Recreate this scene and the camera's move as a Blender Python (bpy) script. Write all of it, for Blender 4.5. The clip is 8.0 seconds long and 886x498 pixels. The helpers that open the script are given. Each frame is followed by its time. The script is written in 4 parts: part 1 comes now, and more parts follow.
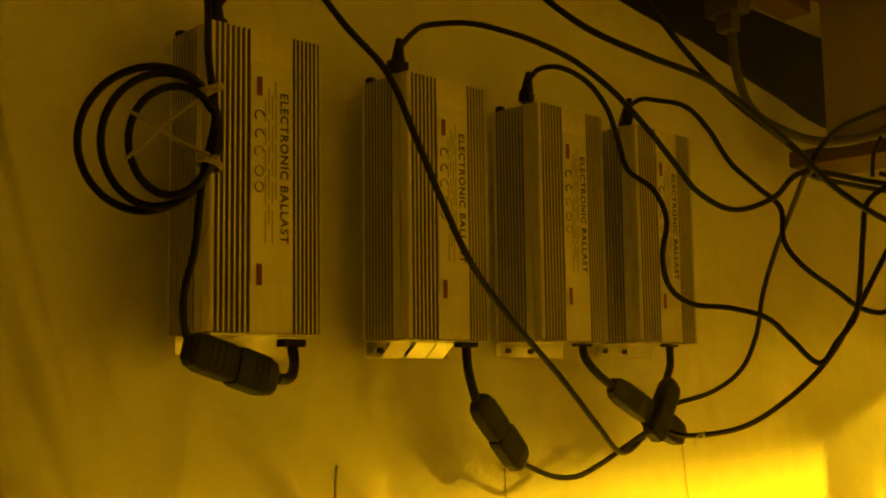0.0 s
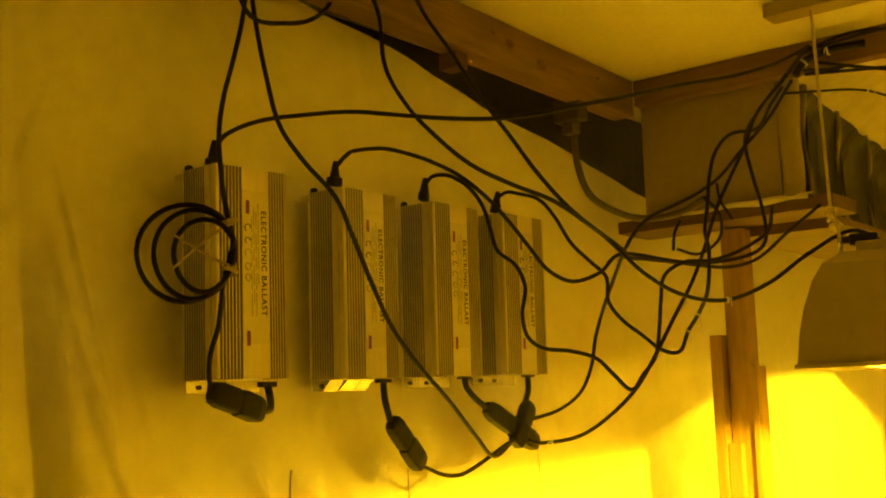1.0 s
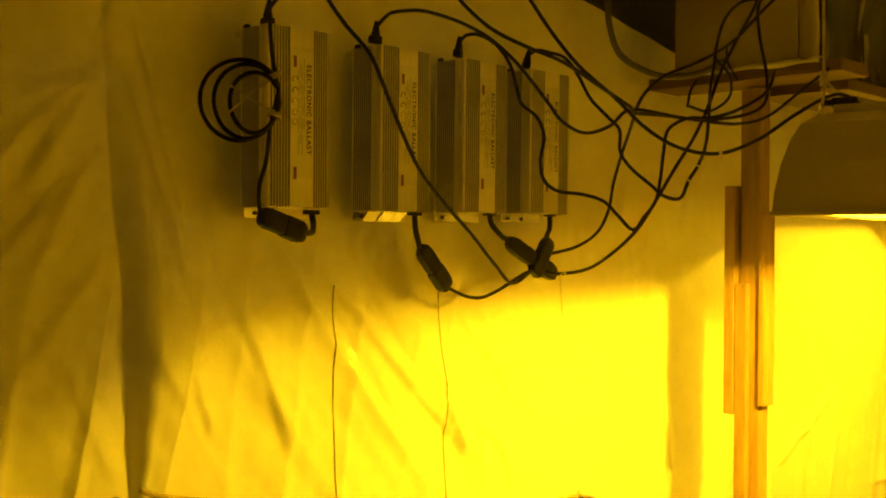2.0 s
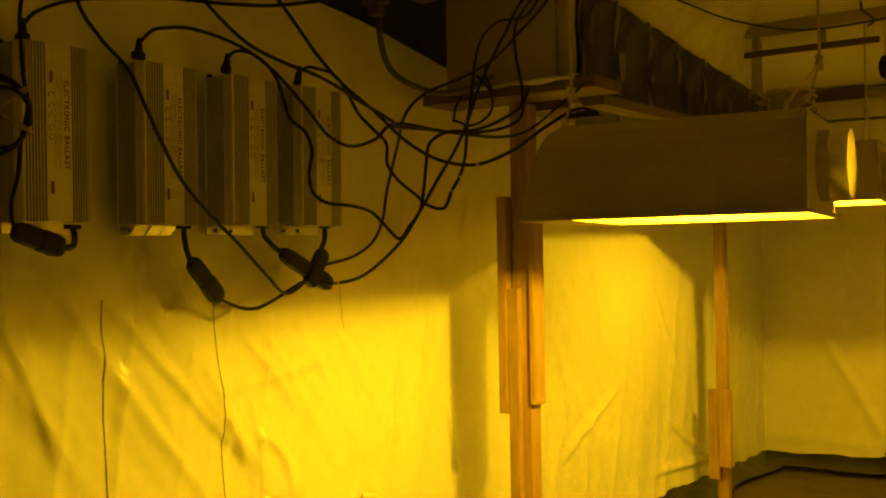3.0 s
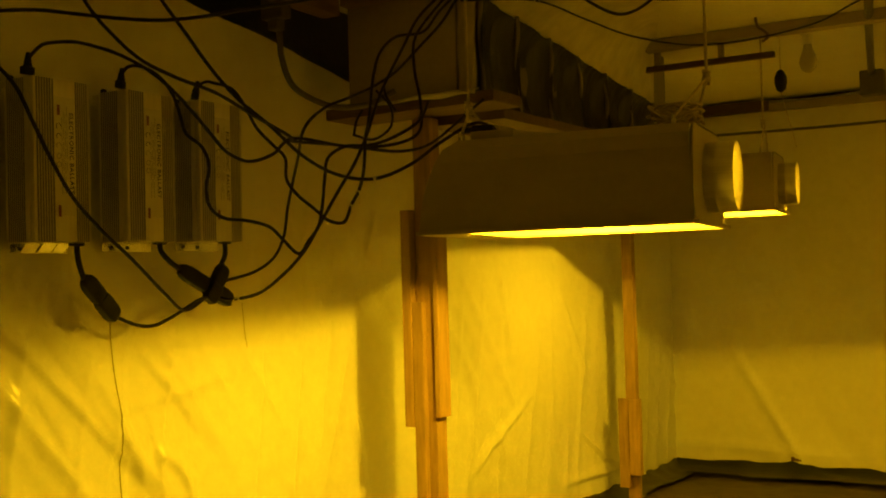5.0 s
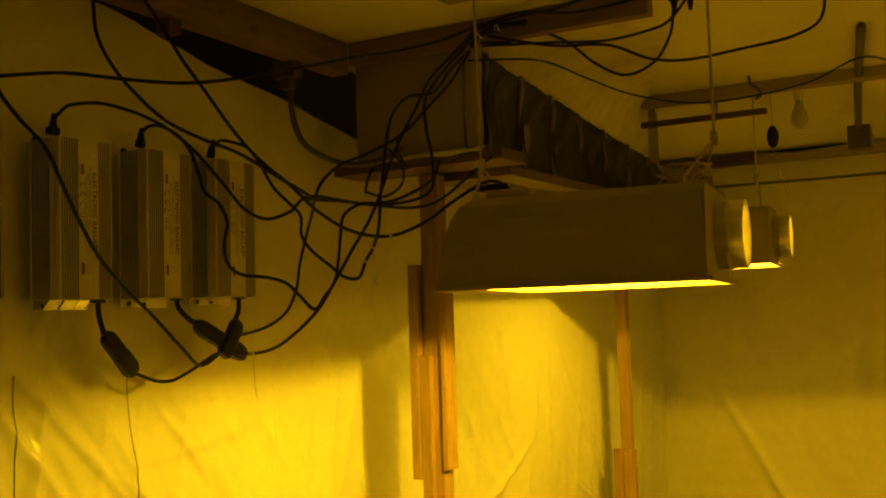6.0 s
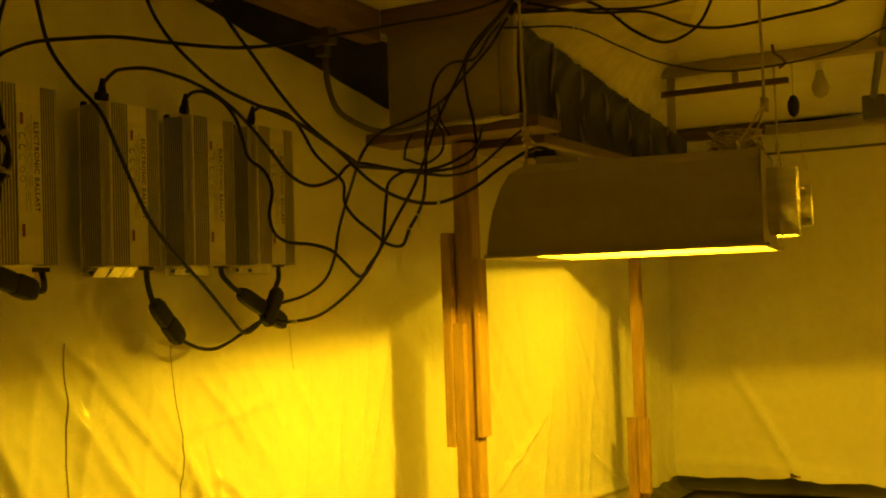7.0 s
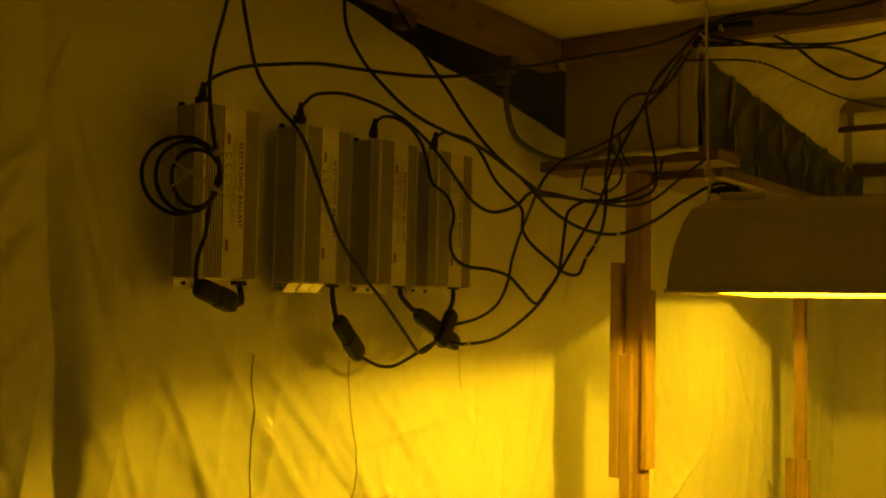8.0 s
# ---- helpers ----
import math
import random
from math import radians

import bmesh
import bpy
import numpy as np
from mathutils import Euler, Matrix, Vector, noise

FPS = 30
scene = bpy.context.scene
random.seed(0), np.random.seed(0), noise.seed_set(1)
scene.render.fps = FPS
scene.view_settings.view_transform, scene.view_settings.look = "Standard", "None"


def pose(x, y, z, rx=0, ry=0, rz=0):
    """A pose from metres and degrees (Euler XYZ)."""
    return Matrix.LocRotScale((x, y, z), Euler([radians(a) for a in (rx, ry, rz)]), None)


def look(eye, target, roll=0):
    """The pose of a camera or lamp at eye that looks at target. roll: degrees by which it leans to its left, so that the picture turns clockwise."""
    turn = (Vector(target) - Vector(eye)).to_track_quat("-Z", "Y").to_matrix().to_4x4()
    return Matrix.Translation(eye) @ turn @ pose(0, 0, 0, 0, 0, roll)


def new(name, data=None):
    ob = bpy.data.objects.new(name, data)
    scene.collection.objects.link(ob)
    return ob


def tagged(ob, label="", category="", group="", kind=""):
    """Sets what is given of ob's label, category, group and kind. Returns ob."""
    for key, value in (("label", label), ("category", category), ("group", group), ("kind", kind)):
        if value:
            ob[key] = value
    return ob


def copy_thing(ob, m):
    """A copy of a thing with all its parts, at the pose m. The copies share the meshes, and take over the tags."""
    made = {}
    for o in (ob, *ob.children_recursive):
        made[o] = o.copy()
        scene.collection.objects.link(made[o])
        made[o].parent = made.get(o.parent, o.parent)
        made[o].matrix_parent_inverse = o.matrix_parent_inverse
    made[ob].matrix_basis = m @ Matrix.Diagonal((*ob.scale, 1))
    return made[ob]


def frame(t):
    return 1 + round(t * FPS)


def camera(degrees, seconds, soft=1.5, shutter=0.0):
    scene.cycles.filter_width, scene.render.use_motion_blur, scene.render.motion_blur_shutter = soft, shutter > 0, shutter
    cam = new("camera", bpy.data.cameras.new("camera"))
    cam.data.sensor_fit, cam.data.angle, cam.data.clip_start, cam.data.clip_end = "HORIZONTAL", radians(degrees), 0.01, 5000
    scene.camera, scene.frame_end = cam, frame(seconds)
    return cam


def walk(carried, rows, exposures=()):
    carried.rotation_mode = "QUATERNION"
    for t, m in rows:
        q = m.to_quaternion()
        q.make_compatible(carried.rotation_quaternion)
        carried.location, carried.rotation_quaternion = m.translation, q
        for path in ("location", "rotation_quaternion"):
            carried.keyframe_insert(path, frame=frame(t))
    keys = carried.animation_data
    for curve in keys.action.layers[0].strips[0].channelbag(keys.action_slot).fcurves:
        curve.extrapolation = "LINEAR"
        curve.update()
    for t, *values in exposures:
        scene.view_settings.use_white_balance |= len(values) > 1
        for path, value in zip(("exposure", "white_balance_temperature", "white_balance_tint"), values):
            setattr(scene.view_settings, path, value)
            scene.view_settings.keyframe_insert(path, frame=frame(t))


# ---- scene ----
cam = camera(43.2, 8.0, soft=1.9)
PATH = [
    (0, (1.16, -0.066, 1.058), (-0.272, 1.306, 1.318), -0.7),
    (0.2, (1.269, -0.152, 1.068), (-0.133, 1.254, 1.311), -0.2),
    (0.4, (1.338, -0.242, 1.083), (-0.028, 1.202, 1.307), -0.4),
    (0.5, (1.389, -0.283, 1.086), (0.011, 1.148, 1.317), -0.4),
    (0.8, (1.445, -0.46, 1.093), (0.156, 1.041, 1.389), -1.3),
    (1, (1.509, -0.555, 1.081), (0.258, 0.982, 1.354), -1.7),
    (1.2, (1.564, -0.627, 1.071), (0.325, 0.917, 1.351), -1.7),
    (1.5, (1.673, -0.692, 1.087), (0.361, 0.796, 1.341), 0.5),
    (1.7, (1.736, -0.697, 1.059), (0.394, 0.777, 1.225), 0.6),
    (2, (1.827, -0.702, 1.05), (0.435, 0.734, 1.05), 0.5),
    (2.1, (1.836, -0.715, 1.053), (0.457, 0.734, 1.046), 0.8),
    (2.2, (1.864, -0.718, 1.049), (0.492, 0.737, 1.05), 1.1),
    (3.3, (1.984, -0.67, 1.029), (0.874, 0.993, 1.068), -1.4),
    (3.5, (1.967, -0.681, 1.031), (0.813, 0.952, 1.086), -0.4),
    (4, (1.95, -0.672, 1.016), (0.802, 0.966, 1.03), 0.2),
    (4.2, (1.956, -0.657, 1.015), (0.824, 0.993, 1.018), -0.3),
    (4.5, (1.995, -0.656, 1.005), (0.904, 1.02, 1.001), -1.3),
    (4.7, (2.027, -0.652, 1.02), (0.962, 1.041, 1.046), -1.1),
    (5.8, (2.039, -0.709, 1.037), (1.03, 1.015, 1.128), -2.8),
    (6, (1.989, -0.743, 1.048), (0.984, 0.981, 1.185), -1.8),
    (6.2, (1.935, -0.775, 1.064), (0.891, 0.925, 1.199), -0.5),
    (6.5, (1.843, -0.813, 1.056), (0.792, 0.884, 1.174), 1.6),
    (6.8, (1.832, -0.82, 1.039), (0.807, 0.895, 1.125), 0.0),
    (7, (1.849, -0.818, 1.039), (0.875, 0.927, 1.127), -1.9),
    (7.2, (1.867, -0.815, 1.036), (0.924, 0.947, 1.104), -2.2),
    (7.5, (1.845, -0.827, 1.042), (0.873, 0.919, 1.119), -2.1),
    (7.8, (1.829, -0.873, 1.061), (0.733, 0.797, 1.161), -0.7),
    (8, (1.798, -0.895, 1.055), (0.613, 0.712, 1.18), 1.1),
]

EXPOSURES = [(0.0, 0.58), (0.2, 1.05), (0.5, 1.22), (1.0, 1.62), (1.5, 1.68), (2.0, 0.88), (2.2, 0.55), (3.3, -0.26), (4.5, -0.40), (5.8, -0.33), (6.0, -0.30), (6.2, -0.04), (6.5, 0.08), (7.0, 0.08), (7.5, -0.04), (8.0, -0.16)]
walk(cam, [(t, look(eye, target, roll)) for t, eye, target, roll in PATH], EXPOSURES)

# ---- world and lamps ----
world = bpy.data.worlds.new("world")
world.use_nodes = True
world.node_tree.nodes["Background"].inputs[0].default_value = (0.0, 0.0, 0.0, 1)
world.node_tree.nodes["Background"].inputs[1].default_value = 0.0
scene.world = world

SODIUM = (1.0, 0.53, 0.006)
CEIL, FAR, NEAR, RIGHT = 1.88, 4.95, -3.6, 2.45
HOOD_YAW = math.degrees(0.143)
HOOD_L, HOOD_W, HOOD_H = 0.584, 0.36, 0.20
hood_poses = [pose(0.743, 1.358, 1.126, 0, 0, HOOD_YAW), pose(0.445, 3.06, 1.232, 0, 0, HOOD_YAW)]
# the bulb's own light and what the reflector throws down: watts, watts, place in the hood
# then, from the bulb's middle, the stretch of its arc, the arc's radius, and where and how wide the reflector throws
LAMPS = ((34.0, 16.0, 0.33, 0.180, 0.060, (-0.10, -0.035, 0.03, 0.10), 0.026, (-0.45, 0.30, -0.85), 180), (27.0, 6.0, 0.46, 0.200, 0.060, (-0.04, 0.04), 0.008, (0, 0, -1), 180))
for m, (watts, thrown, lx, ly, lz, arc, soft, throw, wide) in zip(hood_poses, LAMPS):
    for dx in arc:
        lamp = bpy.data.lights.new("sodium_lamp", "POINT")
        lamp.energy, lamp.color, lamp.shadow_soft_size = watts / len(arc), SODIUM, soft
        new("sodium_lamp", lamp).matrix_world = m @ pose(lx + dx, ly, lz)
    lamp = bpy.data.lights.new("reflector_light", "AREA")
    lamp.shape, lamp.size, lamp.energy, lamp.color = "DISK", 0.04, thrown, SODIUM
    lamp.spread = radians(wide)
    new("reflector_light", lamp).matrix_world = m @ pose(lx, ly, lz) @ Vector(throw).to_track_quat("-Z", "Y").to_matrix().to_4x4()


# ---- materials ----
def material(name, color, rough=0.5, metal=0.0, vary=0.15, scale=6.0, bump=0.0, fine=60.0, spec=0.5, stretch=(1, 1, 1), emit=0.0):
    """Base colour broken at two scales, with a fine relief."""
    mat = bpy.data.materials.new(name)
    mat.use_nodes = True
    nt = mat.node_tree
    bsdf = nt.nodes["Principled BSDF"]
    coord = nt.nodes.new("ShaderNodeTexCoord")
    mapping = nt.nodes.new("ShaderNodeMapping")
    mapping.inputs["Scale"].default_value = stretch
    nt.links.new(coord.outputs["Object"], mapping.inputs["Vector"])
    coarse, grain = nt.nodes.new("ShaderNodeTexNoise"), nt.nodes.new("ShaderNodeTexNoise")
    for node, s, d in ((coarse, scale, 4.0), (grain, fine, 3.0)):
        node.inputs["Scale"].default_value, node.inputs["Detail"].default_value = s, d
        nt.links.new(mapping.outputs["Vector"], node.inputs["Vector"])
    add = nt.nodes.new("ShaderNodeMath")
    add.operation = "ADD"
    nt.links.new(coarse.outputs["Fac"], add.inputs[0])
    nt.links.new(grain.outputs["Fac"], add.inputs[1])
    ramp = nt.nodes.new("ShaderNodeMapRange")
    ramp.inputs["From Min"].default_value, ramp.inputs["From Max"].default_value = 0.6, 1.4
    ramp.inputs["To Min"].default_value, ramp.inputs["To Max"].default_value = 1 - vary, 1 + vary
    nt.links.new(add.outputs[0], ramp.inputs["Value"])
    mul = nt.nodes.new("ShaderNodeMix")
    mul.data_type, mul.blend_type = "RGBA", "MULTIPLY"
    mul.inputs[0].default_value = 1.0
    mul.inputs[6].default_value = (*color, 1)
    nt.links.new(ramp.outputs[0], mul.inputs[7])
    nt.links.new(mul.outputs[2], bsdf.inputs["Base Color"])
    bsdf.inputs["Roughness"].default_value = rough
    bsdf.inputs["Metallic"].default_value = metal
    bsdf.inputs["Specular IOR Level"].default_value = spec
    if bump:
        node = nt.nodes.new("ShaderNodeBump")
        node.inputs["Strength"].default_value, node.inputs["Distance"].default_value = bump, 0.004
        nt.links.new(add.outputs[0], node.inputs["Height"])
        nt.links.new(node.outputs[0], bsdf.inputs["Normal"])
    if emit:
        bsdf.inputs["Emission Color"].default_value = (*SODIUM, 1)
        bsdf.inputs["Emission Strength"].default_value = emit
    return mat


SHEETING = material("white_poly_sheeting", (0.89, 0.89, 0.87), rough=0.30, vary=0.05, scale=3, bump=0.25, fine=25)
CEILING = material("painted_ceiling_board", (0.82, 0.81, 0.78), rough=0.8, vary=0.08, scale=4, bump=0.15, fine=90)
FLOOR = material("brown_ground_sheet", (0.075, 0.058, 0.038), rough=0.6, vary=0.6, scale=5, bump=0.6, fine=40, stretch=(0.4, 1, 1))
BLACK_FILM = material("black_plastic_film", (0.012, 0.012, 0.012), rough=0.35, vary=0.3, bump=0.4)
TIMBER = material("pine_stud", (0.37, 0.24, 0.12), rough=0.65, vary=0.35, scale=9, bump=0.25, fine=70, stretch=(1, 1, 0.12))
# beam, joist and ledge repeat the stud's pine in darker tones
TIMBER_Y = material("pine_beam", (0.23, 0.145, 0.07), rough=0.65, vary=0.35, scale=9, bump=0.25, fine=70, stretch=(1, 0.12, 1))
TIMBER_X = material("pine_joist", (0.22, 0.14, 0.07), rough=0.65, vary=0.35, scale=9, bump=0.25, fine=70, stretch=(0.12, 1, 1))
DARK_WOOD = material("dark_stained_batten", (0.13, 0.08, 0.04), rough=0.6, vary=0.3, scale=8, stretch=(0.15, 1, 1))
LEDGE_WOOD = material("dark_ledge_board", (0.13, 0.078, 0.04), rough=0.65, vary=0.35, scale=9, bump=0.25, fine=70, stretch=(0.12, 1, 1))
KNOT = material("pine_knot", (0.16, 0.08, 0.03), rough=0.6, vary=0.3)
BOARD = material("beige_hardboard", (0.37, 0.32, 0.23), rough=0.7, vary=0.10, scale=5, bump=0.1)
ALUMINIUM = material("brushed_aluminium", (0.80, 0.77, 0.70), rough=0.38, metal=0.15, vary=0.08, scale=10, fine=150, stretch=(1, 1, 0.05))
# the shade between the ballast fins, put into the colour of the groove faces
GROOVE = material("shaded_groove", (0.34, 0.30, 0.23), rough=0.6, metal=0.2, vary=0.2, scale=20)
STEEL = material("zinc_plated_steel", (0.82, 0.81, 0.78), rough=0.22, metal=1.0, vary=0.1, scale=30)
DULL_STEEL = material("galvanised_sheet", (0.62, 0.61, 0.58), rough=0.32, metal=0.9, vary=0.18, scale=14, bump=0.05, fine=60, stretch=(0.2, 1, 6))
LABEL = material("silver_label", (0.84, 0.82, 0.78), rough=0.24, metal=0.1, vary=0.05, scale=12)
PRINT = material("dark_print", (0.05, 0.04, 0.04), rough=0.6, vary=0.1)
PRINT_GREY = material("grey_print", (0.34, 0.32, 0.30), rough=0.6, vary=0.1)
PRINT_RED = material("red_print", (0.22, 0.05, 0.03), rough=0.6, vary=0.1)
RUBBER = material("black_rubber", (0.009, 0.008, 0.008), rough=0.5, vary=0.3, scale=20, bump=0.1, fine=120, spec=0.3)
GREY_PVC = material("grey_conduit", (0.12, 0.105, 0.085), rough=0.5, vary=0.15)
TIE = material("white_nylon_tie", (0.75, 0.75, 0.70), rough=0.4, vary=0.05)
TWINE = material("beige_twine", (0.55, 0.48, 0.34), rough=0.9, vary=0.2, scale=60, bump=0.4, fine=300)
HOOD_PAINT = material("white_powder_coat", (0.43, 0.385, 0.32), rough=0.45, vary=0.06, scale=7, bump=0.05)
REFLECTOR = material("hammered_reflector", (0.88, 0.88, 0.86), rough=0.45, metal=0.15, vary=0.05, scale=50, bump=0.2)
BULB_GLASS = material("lit_arc_tube", (0.9, 0.9, 0.9), rough=0.2, emit=60.0)
FROSTED = material("frosted_bulb_glass", (0.55, 0.53, 0.48), rough=0.25, vary=0.05)
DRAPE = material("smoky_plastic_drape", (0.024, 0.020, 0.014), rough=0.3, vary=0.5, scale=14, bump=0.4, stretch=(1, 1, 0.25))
DUSTY = material("dusty_plastic", (0.78, 0.76, 0.70), rough=0.6, vary=0.22, scale=3, bump=0.1, fine=18)
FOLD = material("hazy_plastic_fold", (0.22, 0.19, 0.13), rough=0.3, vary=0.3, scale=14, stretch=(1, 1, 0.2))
WHITE_PLASTIC = material("white_moulded_plastic", (0.78, 0.77, 0.74), rough=0.35, vary=0.05)


# ---- building blocks ----
def part(name, bm, mat, parent=None, label="", smooth=False):
    mesh = bpy.data.meshes.new(name)
    bmesh.ops.recalc_face_normals(bm, faces=bm.faces[:])
    if smooth:
        for f in bm.faces:
            f.smooth = True
    bm.to_mesh(mesh)
    bm.free()
    mesh.materials.append(mat)
    ob = new(name, mesh)
    ob.parent = parent
    if label:
        ob["label"] = label
    return ob


def thing(name, m, label, category, group="", kind=""):
    ob = new(name)
    ob.empty_display_size = 0.05
    ob.matrix_world = m
    return tagged(ob, label, category, group, kind)


def box_bm(lo, hi, bevel=0.0, bm=None):
    bm = bm or bmesh.new()
    made = bmesh.ops.create_cube(bm, size=1.0)["verts"]
    for v in made:
        v.co = Vector([lo[i] + (v.co[i] + 0.5) * (hi[i] - lo[i]) for i in range(3)])
    if bevel:
        edges = {e for v in made for e in v.link_edges}
        bmesh.ops.bevel(bm, geom=list(edges), offset=bevel, segments=2, affect="EDGES", profile=0.6)
    return bm


def spline(points, per=7):
    """A smooth line through the points."""
    p = [Vector(q) for q in points]
    p = [p[0] * 2 - p[1], *p, p[-1] * 2 - p[-2]]
    out = []
    for i in range(1, len(p) - 2):
        a, b, c, d = p[i - 1:i + 3]
        for k in range(per):
            t = k / per
            out.append(0.5 * ((2 * b) + (c - a) * t + (2 * a - 5 * b + 4 * c - d) * t * t + (3 * b - a - 3 * c + d) * t ** 3))
    out.append(p[-2])
    return out


def tube_bm(points, radius, sides=8, per=7, bm=None, radii=None):
    bm = bm or bmesh.new()
    line = spline(points, per) if per > 1 else [Vector(q) for q in points]
    up, rings = None, []
    for i, q in enumerate(line):
        way = (line[min(i + 1, len(line) - 1)] - line[max(i - 1, 0)]).normalized()
        if up is None:
            up = way.orthogonal().normalized()
        up = (up - way * up.dot(way)).normalized()
        side = way.cross(up)
        r = radii[i] if radii else radius
        rings.append([bm.verts.new(q + (up * math.cos(a) + side * math.sin(a)) * r) for a in (2 * math.pi * k / sides for k in range(sides))])
    for a, b in zip(rings, rings[1:]):
        for k in range(sides):
            bm.faces.new((a[k], a[(k + 1) % sides], b[(k + 1) % sides], b[k]))
    bm.faces.new(rings[0][::-1])
    bm.faces.new(rings[-1])
    return bm


def lathe_bm(profile, sides=24, bm=None, caps=True):
    """A turned shape round z from (radius, height) pairs."""
    bm = bm or bmesh.new()
    rings = [[bm.verts.new((r * math.cos(a), r * math.sin(a), z)) for a in (2 * math.pi * k / sides for k in range(sides))] for r, z in profile]
    for a, b in zip(rings, rings[1:]):
        for k in range(sides):
            bm.faces.new((a[k], a[(k + 1) % sides], b[(k + 1) % sides], b[k]))
    if caps:
        bm.faces.new(rings[0][::-1])
        bm.faces.new(rings[-1])
    return bm


def along(a, b):
    """The pose at a whose z axis points to b."""
    a, b = Vector(a), Vector(b)
    return Matrix.Translation(a) @ (b - a).to_track_quat("Z", "Y").to_matrix().to_4x4()


# ---- shell of the room ----
def crease(v, sharp):
    return max(0.0, 1 - abs(v) * sharp)


# long pulled creases of the west sheeting: along, up, along, up, height
PULLS = [(0.86, 0.96, 1.26, 0.58, 9), (1.20, 0.69, 1.26, 0.57, 12), (1.31, 0.62, 1.39, 0.57, 10), (1.39, 0.57, 1.44, 0.45, 10), (0.64, 0.88, 0.73, 0.66, 9),
         (1.34, 0.89, 1.60, 0.88, 4), (2.13, 0.61, 2.18, 0.34, 12), (0.72, 0.99, 0.81, 0.91, 6), (1.28, 0.87, 1.45, 0.66, 8), (0.97, 0.79, 1.08, 0.62, 4)]
PULLS += [(0.36, 1.58, 0.30, 1.42, 5), (0.29, 1.35, 0.17, 1.16, 10), (0.38, 1.43, 0.47, 1.07, 9), (0.17, 1.30, 0.29, 1.35, 8), (0.52, 1.13, 0.56, 0.99, 6),
          (0.25, 1.16, 0.19, 1.02, 8), (0.49, 0.82, 0.54, 0.69, 9), (0.95, 0.98, 1.22, 0.64, 4), (0.90, 1.08, 0.93, 1.02, 6), (0.95, 1.07, 0.96, 1.03, 6), (1.0, 1.06, 0.98, 1.0, 5)]
PULLS += [(3.06, 1.08, 3.14, 0.73, 12), (2.88, 0.34, 3.28, 0.55, 12), (3.63, 0.15, 4.21, 0.14, 12), (3.76, 0.35, 4.20, 0.12, 10), (2.79, 0.76, 2.90, 0.46, 9), (2.26, 1.24, 2.22, 1.12, 8)]


PULLS += [(1.86, 1.27, 1.90, 1.16, 5), (1.93, 1.25, 1.90, 1.15, 5), (1.70, 1.12, 1.76, 0.98, 5), (1.96, 1.05, 1.99, 0.80, 6), (1.22, 0.74, 1.56, 0.78, 5), (1.20, 0.40, 1.22, 0.72, 6), (1.30, 0.70, 1.33, 0.46, 6),
          (0.92, 1.10, 0.90, 1.04, 5), (0.97, 1.10, 0.985, 1.04, 5), (1.03, 1.09, 1.05, 1.03, 4), (0.70, 1.05, 0.78, 0.97, 6), (0.60, 0.95, 0.66, 0.80, 6)]


PULLS += [(0.300, 1.38, 0.06, 1.14, 9), (0.310, 1.22, 0.06, 0.96, 7), (0.325, 1.05, 0.14, 0.80, 4), (0.36, 1.34, 0.46, 1.02, 6), (0.41, 1.14, 0.52, 0.86, 6), (0.24, 0.84, 0.33, 0.64, 3)]


def pulled(y, z):
    d = 0.0
    for y0, z0, y1, z1, h in PULLS:
        if not (min(y0, y1) - 0.1 < y < max(y0, y1) + 0.1 and min(z0, z1) - 0.1 < z < max(z0, z1) + 0.1):
            continue
        ly, lz = y1 - y0, z1 - z0
        n = math.hypot(ly, lz)
        t = ((y - y0) * ly + (z - z0) * lz) / (n * n)
        away = ((y - y0) * lz - (z - z0) * ly) / n + 0.004 * math.sin(t * 4 + y0 * 9)
        ends = max(0.0, 1 - max(0.0, abs(t - 0.5) - 0.35) / 0.3)
        w = 0.009 if away > 0 else 0.028
        d += 0.001 * h * ends * math.exp(-(away / w) ** 2)
    return d


def folds(y, z):
    """How far the sheeting stands off its wall."""
    d = 0.010 * noise.noise((y * 1.3, z * 0.7, 1.0))
    low = max(0.0, min(1.0, (1.25 - z) * 2.2))
    up, down = y * 0.80 + z * 0.60, y * 0.60 - z * 0.80
    bend = 0.05 * noise.noise((up * 1.5, down * 1.5, 7.0))
    some = max(0.0, 0.35 + noise.noise((y * 1.1, z * 1.7, 31.0)))
    d += 0.016 * low * some * crease(noise.noise((up * 5.0 + bend, down * 0.45, 4.0)), 3.2) ** 1.4
    d += 0.007 * low * crease(noise.noise((y * 6.5 - z * 1.2 + bend, z * 0.5 + y * 0.2, 9.0)), 3.5) ** 1.5
    d += 0.009 * low * noise.noise((up * 13.0 + 2 * bend, down * 0.9, 15.0)) * some
    d += 0.016 * max(0.0, min(1.0, (0.62 - y) * 3)) * (noise.noise((y * 6.0 + z * 0.8, z * 0.45, 77.0)) + 0.2)
    d += 0.003 * noise.noise((y * 9.0, z * 2.0, 2.0)) + 0.0020 * low * noise.noise((up * 30.0, down * 6.0, 21.0)) + 0.0014 * noise.noise((y * 26.0, z * 18.0, 5.0))
    return d


def sheet(name, us, vs, place, mat, label):
    bm = bmesh.new()
    grid = [[bm.verts.new(place(u, v)) for v in vs] for u in us]
    for a, b in zip(grid, grid[1:]):
        for k in range(len(vs) - 1):
            bm.faces.new((a[k], b[k], b[k + 1], a[k + 1]))
    ob = part(name, bm, mat, smooth=True)
    return tagged(ob, label, "wall", kind="structure")


def steps(a, b, n):
    return [a + (b - a) * i / n for i in range(n + 1)]


def sheet_top(y):
    if y < 0.8:
        return 1.875
    return max(1.64, 1.875 - (y - 0.8) * 0.166)


